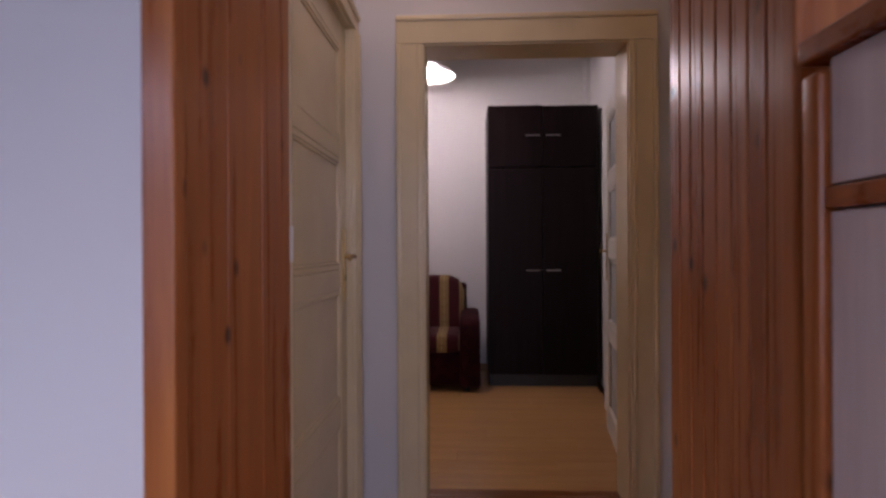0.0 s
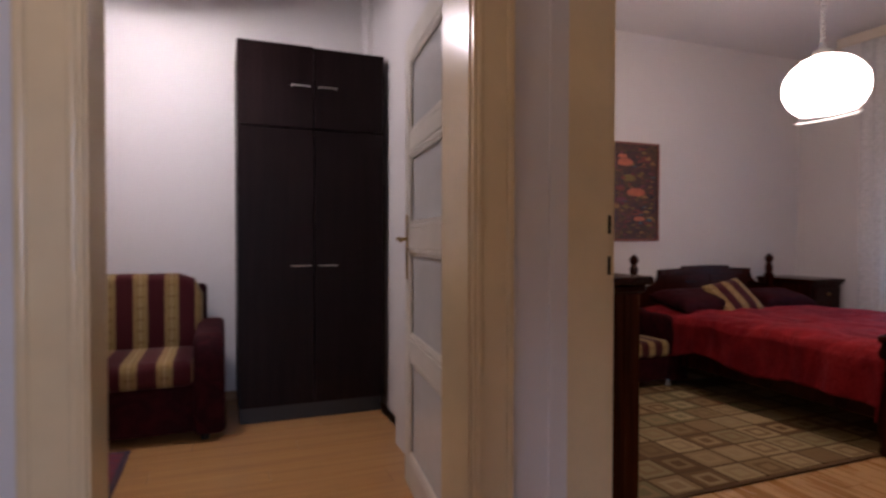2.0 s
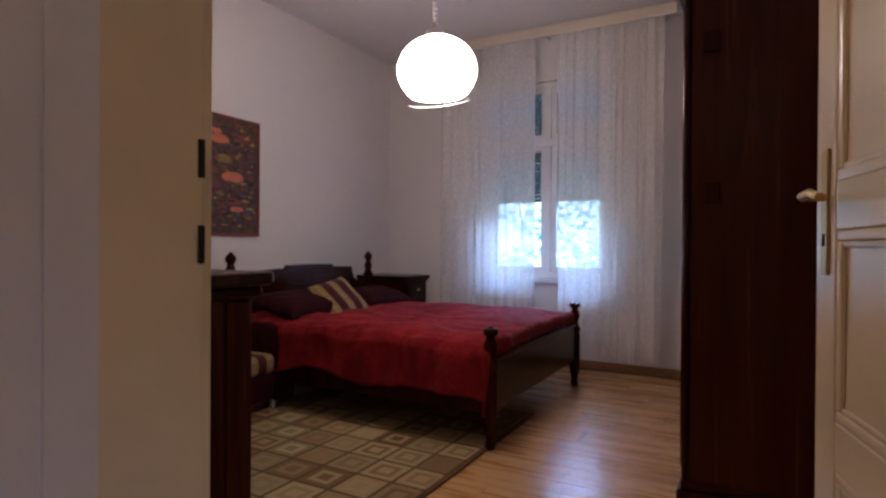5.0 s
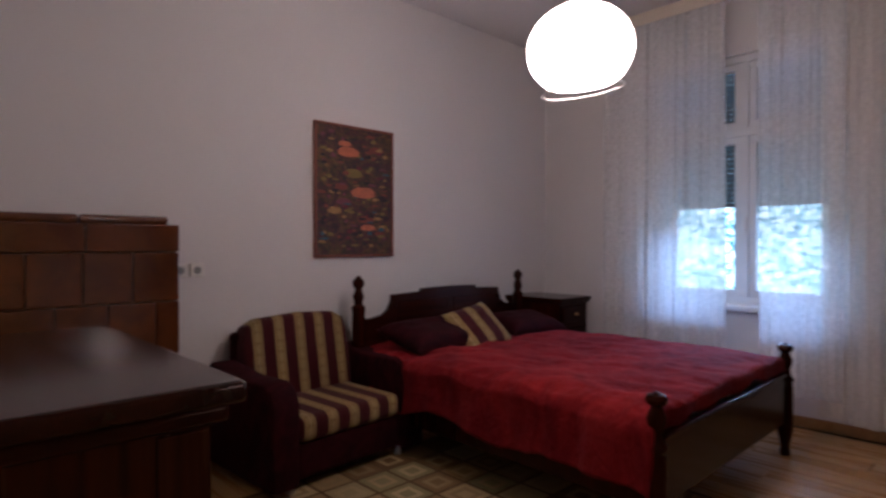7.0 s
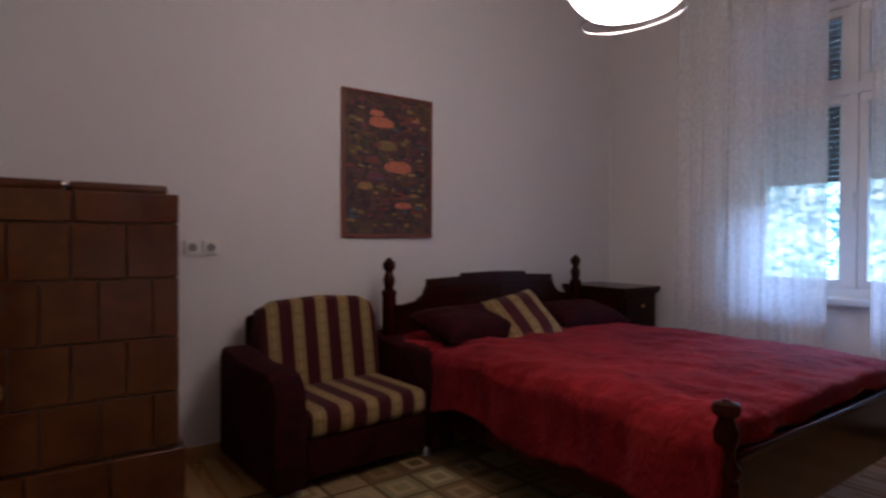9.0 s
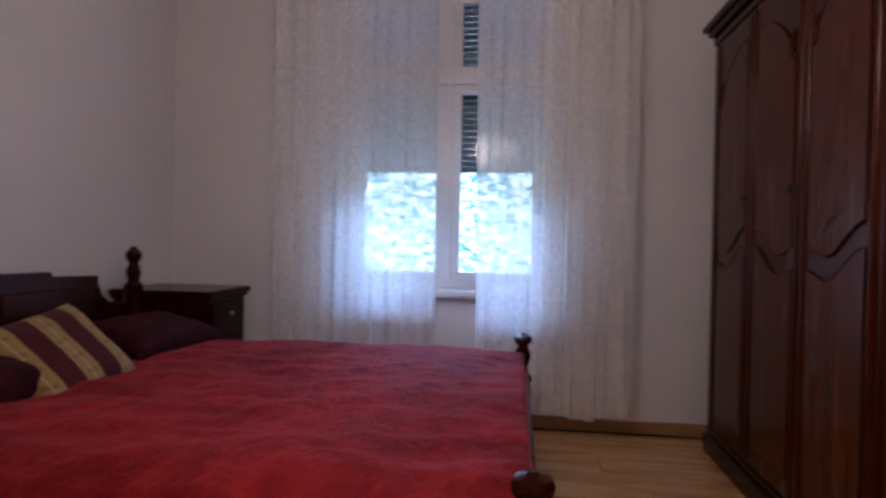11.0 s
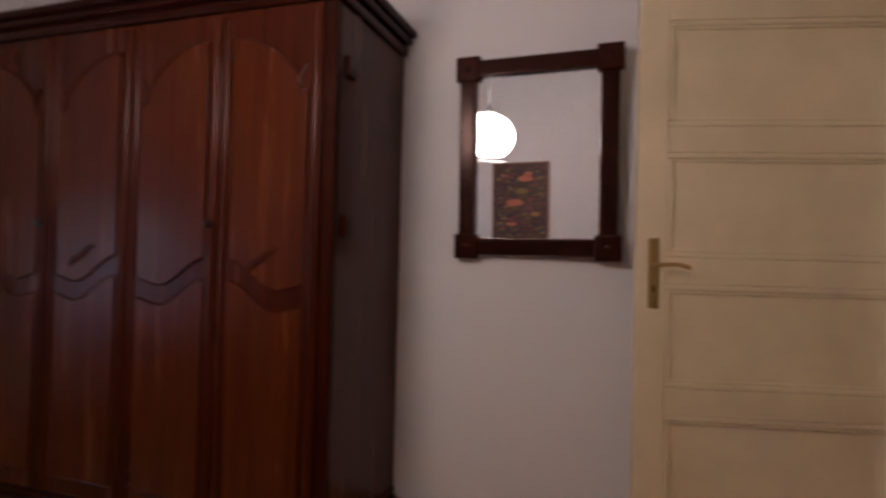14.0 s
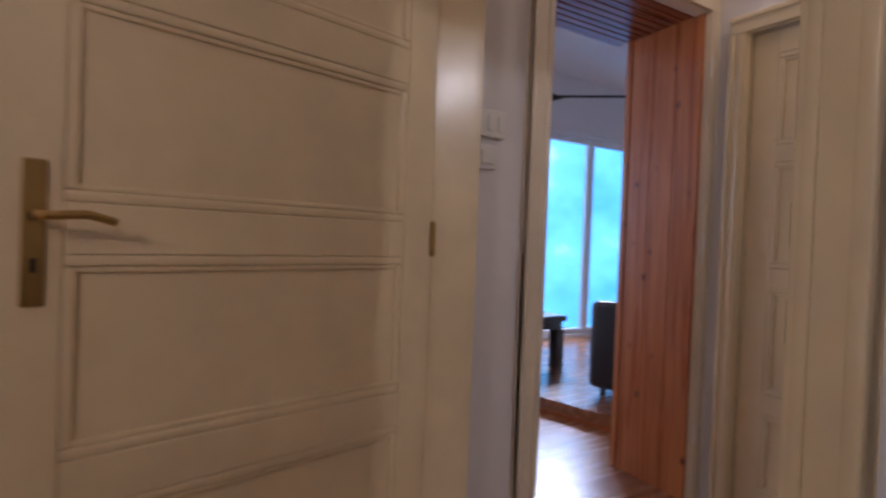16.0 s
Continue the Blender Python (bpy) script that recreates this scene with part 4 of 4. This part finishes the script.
# ---- tiled stove ----
def stove():
    glaze = material("brown_glaze", (0.12, 0.04, 0.014), 0.12, coat=0.6)
    n = Nodes(glaze)
    f = n.noise(n.coords(per_object=True), 7, 4, 0.6, 0.5)
    n.color(n.mix(f, (0.034, 0.0075, 0.003), (0.150, 0.042, 0.010)))
    n.rough(f, 0.07, 0.25)
    n.bump(n.noise(n.coords(), 14, 2), 0.06, 0.006)
    s = thing("tiled_stove", (1.72, 5.20, 0), "brown glazed ceramic tile stove in the corner", "stove")
    W, D = 0.805, 0.415
    part("core", box(0.012, W - 0.012, 0.012, D - 0.005, 0, 1.30), material("stove_joint", (0.16, 0.10, 0.06), 0.9), s)
    rows = [(0.24, 0.478), (0.478, 0.714), (0.714, 0.967), (0.967, 1.196), (1.196, 1.325)]
    for k, (z0, z1) in enumerate(rows):
        cuts = [0.0, 0.21, 0.41, 0.605, W] if k % 2 else [0.0, 0.11, 0.31, 0.505, 0.70, W]
        if k == 4:
            cuts = [0.0, 0.10, 0.42, W]
        for a, b in zip(cuts, cuts[1:]):
            part("tile", box(a + 0.002, b - 0.002, -0.006 if k == 4 else 0.0, 0.03, z0 + 0.002, z1 - 0.002, 0.006, 2), glaze, s)
        for a, b in ((0.032, 0.21), (0.21, D - 0.01)):
            part("tile", box(W - 0.03, W, a + 0.002, b - 0.002, z0 + 0.002, z1 - 0.002, 0.006, 2), glaze, s)
    for a, b in zip([-0.02, 0.26, 0.54], [0.26, 0.54, W + 0.02]):
        part("plinth_tile", box(a + 0.002, b - 0.002, -0.03, 0.03, 0.0, 0.235, 0.008, 2), glaze, s)
    part("plinth_tile", box(W - 0.03, W + 0.025, 0.032, D - 0.01, 0.0, 0.235, 0.008, 2), glaze, s)
    for a, b in ((0.04, 0.40), (0.404, W - 0.04)):
        part("cap_tile", box(a, b, 0.03, D - 0.01, 1.322, 1.362, 0.012, 2), glaze, s)


stove()


# ---- large wardrobe ----
def carved_leaf(x, y, z):
    """A low carved leaf of three overlapping lobes on a bent stalk, lying on a door's face."""
    bm = tube([(x + 0.075, y, z - 0.045), (x + 0.03, y + 0.006, z - 0.022), (x - 0.02, y + 0.007, z + 0.012), (x - 0.05, y + 0.003, z + 0.045)], 0.005, 8)
    for u, v, turn, size in ((0.032, -0.020, 38, 0.052), (-0.012, 0.010, 42, 0.050), (-0.050, 0.036, 25, 0.036)):
        lobe = bmesh.ops.create_uvsphere(bm, u_segments=12, v_segments=8, radius=1.0)["verts"]
        bmesh.ops.scale(bm, vec=(size, 0.006, size * 0.40), verts=lobe)
        bmesh.ops.rotate(bm, cent=(0, 0, 0), matrix=Matrix.Rotation(radians(turn), 3, "Y"), verts=lobe)
        bmesh.ops.translate(bm, vec=(x + u, y + 0.002, z + v), verts=lobe)
    return bm


def wardrobe():
    x0, x1, y0, y1, top = 3.40, 5.77, SOUTH + 0.02, 2.43, 2.155
    w = thing("wardrobe", (x0, y0, 0), "large carved mahogany wardrobe with five arched doors", "wardrobe")
    W, D = x1 - x0, y1 - y0
    part("body", box(0.02, W - 0.02, 0, D, 0.10, top, 0.004), CARCASE, w)
    part("plinth", box(0, W, -0.0, D + 0.035, 0, 0.10, 0.012), MAHOGANY_X, w)
    part("plinth_moulding", box(0.01, W - 0.01, 0.0, D + 0.022, 0.10, 0.14, 0.014), MAHOGANY_X, w)
    part("frieze", box(0.0, W, 0, D + 0.025, top - 0.03, top + 0.02, 0.01), MAHOGANY_X, w)
    part("cornice_moulding", box(-0.025, W + 0.02, 0, D + 0.05, top + 0.018, top + 0.055, 0.014), MAHOGANY_X, w)
    part("cornice", box(-0.045, W + 0.04, 0, D + 0.072, top + 0.05, top + 0.085, 0.012), MAHOGANY_X, w)
    part("side_post", box(0.02, 0.075, D - 0.02, D + 0.018, 0.14, top - 0.03, 0.008), MAHOGANY, w)
    part("side_post", box(W - 0.075, W - 0.02, D - 0.02, D + 0.018, 0.14, top - 0.03, 0.008), MAHOGANY, w)
    n = 5
    dw = (W - 0.15) / n
    for k in range(n):
        a = 0.075 + k * dw
        d = part("door", box(a + 0.003, a + dw - 0.003, D, D + 0.020, 0.145, top - 0.035, 0.005), CARCASE, w)
        c = a + dw / 2
        h = dw / 2 - 0.055
        # upper field with an arched head, and a swept line between the fields
        flip = k in (1, 2, 4)

        def sweep(u):
            u = 1 - u if flip else u
            s = min(max((u - 0.30) / 0.62, 0.0), 1.0)
            return 0.085 * s * s * (3 - 2 * s) - 0.035 * math.sin(math.pi * u)

        us = [i / 16 for i in range(17)]
        crown = []
        for i in range(19):
            u = i / 18
            s = min(max(((1 - u if flip else u) - 0.08) / 0.72, 0.0), 1.0)
            crown.append((c - h + 2 * h * u, 1.80 + 0.21 * s ** 0.65 * (1.25 - 0.25 * s)))
        up = crown + [(c + h - 2 * h * u, 1.085 + sweep(1 - u)) for u in us]
        part("upper_panel", prism(up, D + 0.018, D + 0.026, "y", 0.003), BURR, d)
        lo = [(c - h, 0.22), (c + h, 0.22)] + [(c + h - 2 * h * u, 1.005 + sweep(1 - u)) for u in us]
        part("lower_panel", prism(lo, D + 0.018, D + 0.026, "y", 0.003), BURR, d)
        ring = [(p[0], D + 0.025, p[1]) for p in up]
        part("bead", tube(ring + ring[:1], 0.0045, 8), CARCASE, d)
        ring = [(p[0], D + 0.025, p[1]) for p in lo]
        part("bead", tube(ring + ring[:1], 0.004, 8), CARCASE, d)
        sgn = 1 if flip else -1
        if k in (0, 2):
            part("carved_leaf", carved_leaf(c + 0.02, D + 0.021, 1.165), CARCASE, d)
        scroll = [(c + sgn * (h - 0.012 - 0.05 * (1 - t) * math.sin(3 * t)), D + 0.025, 1.78 + 0.11 * t) for t in (i / 10 for i in range(11))]
        part("carved_scroll", tube(scroll, 0.007, 8), CARCASE, d)
        for side in (-1, 1):
            part("stile_bead", lathe([(0.004, 0.160), (0.017, 0.172), (0.017, top - 0.062), (0.004, top - 0.050)], (c + side * (dw / 2 - 0.026), D + 0.014, 0), 14), CARCASE, d)
        if k in (0, 2):
            continue
        kx = a + 0.03
        hd = part("knob", lathe([(0.012, 0), (0.010, 0.012), (0.017, 0.026), (0.012, 0.036)], (0, 0, 0), 14), IRON, d)
        hd.matrix_local = pose(kx, D + 0.020, 1.30, -90, 0, 0)
        part("lock_plate", box(kx - 0.014, kx + 0.014, D + 0.019, D + 0.024, 1.10, 1.18, 0.004), IRON, d)
    for z in (1.30, 1.90):
        part("side_bracket", box(0.004, 0.022, D - 0.12, D - 0.05, z - 0.04, z + 0.04, 0.006), MAHOGANY, w)


wardrobe()


# ---- mirror ----
def mirror():
    m = thing("wall_mirror", (2.789, SOUTH + 0.012, 1.21), "wall mirror in a dark carved wooden frame with squared ears", "mirror")
    m.matrix_world = pose(2.789, SOUTH + 0.022, 1.210, -1.8, 0, -1.9)
    w, h, k = 0.682, 0.857, 0.075
    bm = bmesh.new()
    for x0, x1, z0, z1 in ((-w / 2, w / 2, 0, k), (-w / 2, w / 2, h - k, h), (-w / 2, -w / 2 + k, k, h - k), (w / 2 - k, w / 2, k, h - k)):
        box(x0, x1, 0.002, 0.030, z0, z1, 0.006, bm=bm)
    part("frame", bm, MAHOGANY_X, m)
    bm = bmesh.new()
    for x0, x1, z0, z1 in ((-w / 2 + k - 0.016, w / 2 - k + 0.016, k - 0.016, k), (-w / 2 + k - 0.016, w / 2 - k + 0.016, h - k, h - k + 0.016), (-w / 2 + k - 0.016, -w / 2 + k, k, h - k), (w / 2 - k, w / 2 - k + 0.016, k, h - k)):
        part("inner_bead", box(x0, x1, 0.018, 0.036, z0, z1, 0.004), MAHOGANY, m)
    for sx in (-1, 1):
        for z in (k / 2, h - k / 2):
            e = part("corner_block", box(sx * (w / 2 - k / 2) - 0.055, sx * (w / 2 - k / 2) + 0.055, 0.002, 0.040, z - 0.055, z + 0.055, 0.007), MAHOGANY, m)
            part("rosette", lathe([(0.016, 0), (0.014, 0.006), (0.006, 0.009)], (0, 0, 0), 14), MAHOGANY, e).matrix_local = pose(sx * (w / 2 - k / 2), 0.039, z, -90, 0, 0)
    part("glass", box(-w / 2 + k - 0.004, w / 2 - k + 0.004, 0.006, 0.012, k - 0.004, h - k + 0.004), MIRROR, m, "silvered mirror glass", None)


mirror()


# ---- rugs ----
def rug_mat(name):
    m = material(name, (0.435, 0.290, 0.145), 0.95, spec=0.1)
    n = Nodes(m)
    c = n.add("TexCoord")
    s = n.add("SeparateXYZ")
    n.link(c.outputs["Object"], s.inputs[0])
    cell = 0.20
    u, v = n.math("MULTIPLY", s.outputs["X"], 1 / cell), n.math("MULTIPLY", s.outputs["Y"], 1 / cell)
    fu = n.math("ABSOLUTE", n.math("SUBTRACT", n.math("FRACT", n.math("ADD", u, 40)), 0.5))
    fv = n.math("ABSOLUTE", n.math("SUBTRACT", n.math("FRACT", n.math("ADD", v, 40)), 0.5))
    d = n.math("MAXIMUM", fu, fv)
    wn = n.add("TexWhiteNoise")
    fl = n.t.nodes.new("ShaderNodeVectorMath")
    fl.operation = "FLOOR"
    cm = n.add("CombineXYZ")
    n.link(n.math("ADD", u, 40), cm.inputs[0])
    n.link(n.math("ADD", v, 40), cm.inputs[1])
    n.link(cm.outputs[0], fl.inputs[0])
    n.link(fl.outputs[0], wn.inputs["Vector"])
    r = wn.outputs["Value"]
    tone = n.ramp(r, [(0.0, (0.145, 0.080, 0.032)), (0.35, (0.319, 0.217, 0.102)), (0.65, (0.478, 0.362, 0.189)), (1.0, (0.246, 0.217, 0.102))])
    inner = n.ramp(n.math("FRACT", n.math("MULTIPLY", r, 7.3)), [(0.0, (0.435, 0.319, 0.160)), (0.5, (0.174, 0.102, 0.043)), (1.0, (0.522, 0.406, 0.217))])
    col = n.mix(n.math("LESS_THAN", d, 0.30), tone, inner)
    col = n.mix(n.math("LESS_THAN", d, 0.17), col, tone)
    col = n.mix(n.math("GREATER_THAN", d, 0.455), col, (0.131, 0.080, 0.036))
    fine = n.noise(n.coords((1, 1, 1)), 260, 3)
    col = n.mix(n.math("MULTIPLY", fine, 0.5), col, (0.087, 0.051, 0.022))
    n.color(col)
    n.bump(fine, 0.5, 0.004)
    return m


def rug(name, at, x, y, mat, border, label):
    r = thing(name, at, label, "rug")
    part("carpet_field", box(0.03, x - 0.03, 0.03, y - 0.03, 0, 0.012, 0.004), mat, r)
    bm = bmesh.new()
    for q in ((0, x, 0, 0.03), (0, x, y - 0.03, y), (0, 0.03, 0.03, y - 0.03), (x - 0.03, x, 0.03, y - 0.03)):
        box(*q, 0, 0.010, 0.003, bm=bm)
    part("binding", bm, border, r)


rug("patterned_rug", (2.06, 3.42, 0.001), 2.35, 1.62, rug_mat("squares_carpet"), velvet("brown_binding", (0.08, 0.045, 0.02), (0.12, 0.07, 0.03)), "brown and beige carpet patterned with nested squares")
RED_RUG = velvet("red_pattern_carpet", (0.20, 0.03, 0.03), (0.10, 0.05, 0.08), 22)
rug("red_rug", (-2.1, 3.42, 0.001), 2.02, 1.52, RED_RUG, velvet("dark_binding", (0.03, 0.03, 0.05), (0.08, 0.05, 0.06)), "red patterned rug in front of the sofa")


# ---- second room ----
def black_wardrobe():
    w = thing("black_wardrobe", (0.475, 5.17, 0), "tall black-brown two-door wardrobe with upper cupboards", "wardrobe")
    W, D, H, S = 0.93, 0.58, 2.385, 1.865
    part("body", box(0, W, 0.02, D, 0.10, S - 0.003, 0.002), BLACK_WOOD, w)
    part("upper_body", box(0, W, 0.02, D, S, H, 0.002), BLACK_WOOD, w)
    part("plinth", box(0.01, W - 0.01, 0.035, D, 0, 0.10), material("grey_black_plinth", (0.030, 0.032, 0.034), 0.5), w)
    for z0, z1, hz in ((0.105, S - 0.006, 0.99), (S + 0.004, H - 0.002, 2.13)):
        for k in range(2):
            a = 0.002 + k * (W / 2)
            d = part("door", box(a, a + W / 2 - 0.005, 0.0, 0.019, z0, z1 + (0.006 if k == 0 and z1 > 2 else 0), 0.0015), BLACK_WOOD, w)
            hx = W / 2 - 0.085 if k == 0 else W / 2 + 0.085
            part("handle", tube([(hx - 0.055, 0.0, hz), (hx - 0.055, -0.025, hz), (hx - 0.05, -0.028, hz), (hx + 0.05, -0.028, hz), (hx + 0.055, -0.025, hz), (hx + 0.055, 0, hz)], 0.0045, 8), STEEL, d, "thin steel bar handle")


black_wardrobe()


def sofa():
    s = thing("sofa", (-0.49, 4.97, 0), "maroon sofa with striped seat and back cushions", "sofa")
    L = 0.88
    part("base", soft_box(-L + 0.12, L - 0.12, 0.02, 0.70, 0.05, 0.33, 0.03), MAROON, s)
    for k in (-1, 1):
        part("seat_cushion", soft_box(min(0, k * (L - 0.15)) + 0.004, max(0, k * (L - 0.15)) - 0.004, -0.02, 0.58, 0.32, 0.47, 0.05), STRIPE_WIDE, s, "striped seat cushion")
        a, b = min(0, k * (L - 0.12)) + 0.005, max(0, k * (L - 0.12)) - 0.005
        pts = [(a, 0.42), (b, 0.42), (b, 0.80), (b - 0.05, 0.90), (b - 0.14, 0.935), (a + 0.14, 0.935), (a + 0.05, 0.90), (a, 0.80)]
        bm = prism(pts, 0.50, 0.66, "y")
        bmesh.ops.bevel(bm, geom=[e for e in bm.edges if abs(e.verts[0].co.y - e.verts[1].co.y) < 1e-4], offset=0.045, segments=4, profile=0.5, affect="EDGES")
        part("back_cushion", bm, STRIPE_WIDE, s, "striped back cushion")
        pr = [(-0.03, 0.04), (-0.03, 0.48), (0.0, 0.57), (0.08, 0.61), (0.66, 0.63), (0.71, 0.58), (0.71, 0.04)]
        x0, x1 = (L - 0.16, L + 0.01) if k > 0 else (-L - 0.01, -L + 0.16)
        part("arm", prism(pr, x0, x1, "x", 0.035), MAROON, s)
    part("back_frame", soft_box(-L + 0.1, L - 0.1, 0.62, 0.72, 0.05, 0.86, 0.03), MAROON, s)
    for x in (-L + 0.1, L - 0.1):
        for y in (0.06, 0.64):
            part("foot", lathe([(0.025, 0), (0.03, 0.055)], (x, y, 0), 12), IRON, s)


sofa()


def dish_lamp():
    p = thing("ceiling_lamp", (-0.02, 4.86, 2.50), "lit white glass dish ceiling lamp", "ceiling lamp")
    frost = material("frosted_glass", (0.82, 0.82, 0.78), 0.3)
    frost.node_tree.nodes["Principled BSDF"].inputs["Transmission Weight"].default_value = 0.25
    prof = [(0.23, 0.055), (0.232, 0.06), (0.19, 0.10), (0.12, 0.13), (0.05, 0.145), (0.03, 0.15)]
    bm = bmesh.new()
    rings = []
    for r, z in prof:
        rings.append([bm.verts.new((r * math.cos(2 * math.pi * i / 36), r * math.sin(2 * math.pi * i / 36), z)) for i in range(36)])
    for lo, hi in zip(rings, rings[1:]):
        for i in range(36):
            bm.faces.new((lo[i], lo[(i + 1) % 36], hi[(i + 1) % 36], hi[i]))
    part("shade", bm, frost, p, "white glass dish", 60)
    part("bulb", lathe([(0.012, 0.03), (0.034, 0.05), (0.038, 0.075), (0.026, 0.105), (0.014, 0.13)], (0, 0, 0), 16), BULB, p, "glowing bulb", 60)
    part("stem", tube([(0, 0, 0.14), (0, 0, 0.58)], 0.008, 10), STEEL, p)
    part("ceiling_cup", lathe([(0.045, 0.57), (0.05, 0.599)], (0, 0, 0), 20), STEEL, p)


dish_lamp()


# ---- living room ----
def balcony_door():
    d = thing("balcony_door", (0, -1.42, STEP), "white glazed double balcony door full of daylight", "door", kind="structure")
    H = BZ1 - STEP
    bm = bmesh.new()
    for r in ((BX0, BX0 + 0.05, 0, H), (BX1 - 0.05, BX1, 0, H), (BX0 + 0.05, BX1 - 0.05, H - 0.05, H), (BX0 + 0.05, BX1 - 0.05, 0, 0.04)):
        box(r[0], r[1], -0.06, 0.06, r[2], r[3], 0.004, bm=bm)
    part("door_frame", bm, WHITE, d)
    mid = (BX0 + BX1) / 2
    for a, b in ((BX0 + 0.05, mid), (mid, BX1 - 0.05)):
        bm = bmesh.new()
        for q in ((a, a + 0.05, 0.04, H - 0.05), (b - 0.05, b, 0.04, H - 0.05), (a + 0.05, b - 0.05, 0.04, 0.10), (a + 0.05, b - 0.05, H - 0.11, H - 0.05)):
            box(q[0], q[1], -0.02, 0.03, q[2], q[3], 0.004, bm=bm)
        s = part("leaf", bm, WHITE, d)
        g = part("pane", box(a + 0.05, b - 0.05, 0.0, 0.006, 0.10, H - 0.11), GLASS, s)
        g.visible_shadow = False


balcony_door()
rod = thing("curtain_rod", (-1.96, -1.22, 2.74), "dark metal curtain rod with a turned end", "curtain rod")
part("rod", tube([(0, 0, 0), (-0.72, 0.62, 0)], 0.012, 10), IRON, rod)
part("finial", lathe([(0.012, -0.05), (0.03, -0.03), (0.034, 0), (0.02, 0.03), (0.012, 0.04)], (0, 0, 0), 14), IRON, rod).matrix_local = pose(0.02, -0.017, 0, 0, 90, -41)
part("bracket", box(-0.10, -0.08, -0.13, 0.075, -0.01, 0.01, 0.002), IRON, rod)


def coffee_table():
    t = thing("coffee_table", (-0.93, -0.55, STEP), "black lacquered coffee table with thick legs", "table")
    part("tabletop", box(-0.40, 0.40, -0.28, 0.28, 0.40, 0.45, 0.006), BLACK, t)
    part("apron", box(-0.37, 0.37, -0.25, 0.25, 0.33, 0.402, 0.003), BLACK, t)
    for x in (-1, 1):
        for y in (-1, 1):
            part("leg", box(x * 0.34 - 0.045, x * 0.34 + 0.045, y * 0.22 - 0.045, y * 0.22 + 0.045, 0, 0.33, 0.004), BLACK, t)


coffee_table()


def leather_chair():
    leather = material("black_leather", (0.014, 0.013, 0.014), 0.4)
    n = Nodes(leather)
    n.bump(n.noise(n.coords(), 45, 4), 0.3, 0.004)
    c = thing("leather_armchair", (-1.25, 0.62, STEP), "black leather tub armchair", "armchair", turn=20)
    part("base", soft_box(-0.30, 0.30, -0.30, 0.28, 0.06, 0.30, 0.04), leather, c)
    part("seat_cushion", soft_box(-0.24, 0.24, -0.31, 0.18, 0.29, 0.42, 0.05), leather, c)
    part("back", soft_box(-0.33, 0.33, 0.18, 0.34, 0.06, 0.72, 0.06), leather, c)
    for s in (-1, 1):
        part("arm", soft_box(min(s * 0.24, s * 0.37), max(s * 0.24, s * 0.37), -0.30, 0.28, 0.06, 0.68, 0.05), leather, c)
        for y in (-0.22, 0.22):
            part("foot", lathe([(0.02, 0), (0.025, 0.065)], (s * 0.26, y, 0), 10), IRON, c)


leather_chair()


def pine_cabinet():
    front = timber("pale_laminate", (0.64, 0.50, 0.43), (0.76, 0.62, 0.54), "z", 0.5)
    c = thing("pine_cabinet", (0.757, 0.20, 0), "low cabinet with pale fronts edged in varnished pine", "cabinet")
    D, H = 0.90, 1.45
    part("body", box(0.02, 0.45, 0, D, 0, H - 0.04), front, c)
    part("top", box(-0.015, 0.47, -0.02, D + 0.012, H - 0.032, H, 0.004), PINE_Y, c)
    part("corner_post", box(-0.012, 0.03, D - 0.028, D + 0.010, 0, H - 0.046, 0.006), PINE, c)
    part("corner_post", box(-0.012, 0.03, -0.01, 0.03, 0, H - 0.046, 0.006), PINE, c)
    part("rail", box(-0.006, 0.02, 0.03, D - 0.028, H - 0.220, H - 0.193, 0.003), PINE_Y, c)
    part("upper_front", box(0.0, 0.02, 0.034, D - 0.032, H - 0.190, H - 0.034, 0.002), front, c)
    part("door", box(0.0, 0.02, 0.034, D - 0.032, 0.03, H - 0.223, 0.002), front, c)


pine_cabinet()


# ---- floor boards ----
def planks(floor, x0, x1, y0, y1, along, mat, wide=0.19, long=1.28):
    base = {}

    def plank(l):
        l = round(l, 2)
        if l not in base:
            a = (wide - 0.0012, l - 0.0012) if along == "y" else (l - 0.0012, wide - 0.0012)
            bm = box(-a[0] / 2, a[0] / 2, -a[1] / 2, a[1] / 2, -0.010, 0.0, 0)
            top = [e for e in bm.edges if all(v.co.z > -0.001 for v in e.verts)]
            bmesh.ops.bevel(bm, geom=top, offset=0.0012, segments=1, affect="EDGES")
            base[l] = mesh_of("plank", bm, mat)
        return base[l]

    lo, hi, s0, s1 = (y0, y1, x0, x1) if along == "y" else (x0, x1, y0, y1)
    i, s = 0, s0
    while s < s1 - 0.05:
        t = lo - (i * 0.43 % 1.0) * long
        while t < hi - 0.02:
            a, b = max(t, lo), min(t + long, hi)
            if b - a > 0.06:
                p = new("plank", plank(b - a))
                p.parent = floor
                p.location = (s + wide / 2, (a + b) / 2, 0) if along == "y" else ((a + b) / 2, s + wide / 2, 0)
            t += long
        s += wide
        i += 1


planks(tagged(new("floor_bedroom"), "pale oak laminate plank floor", "floor", kind="structure"), 1.38, EAST, SOUTH, NORTH, "y", LAMINATE_Y)
planks(tagged(new("floor_second_room"), "honey oak laminate plank floor", "floor", kind="structure"), -2.5, 1.46, 3.12, BATH, "x", LAMINATE)
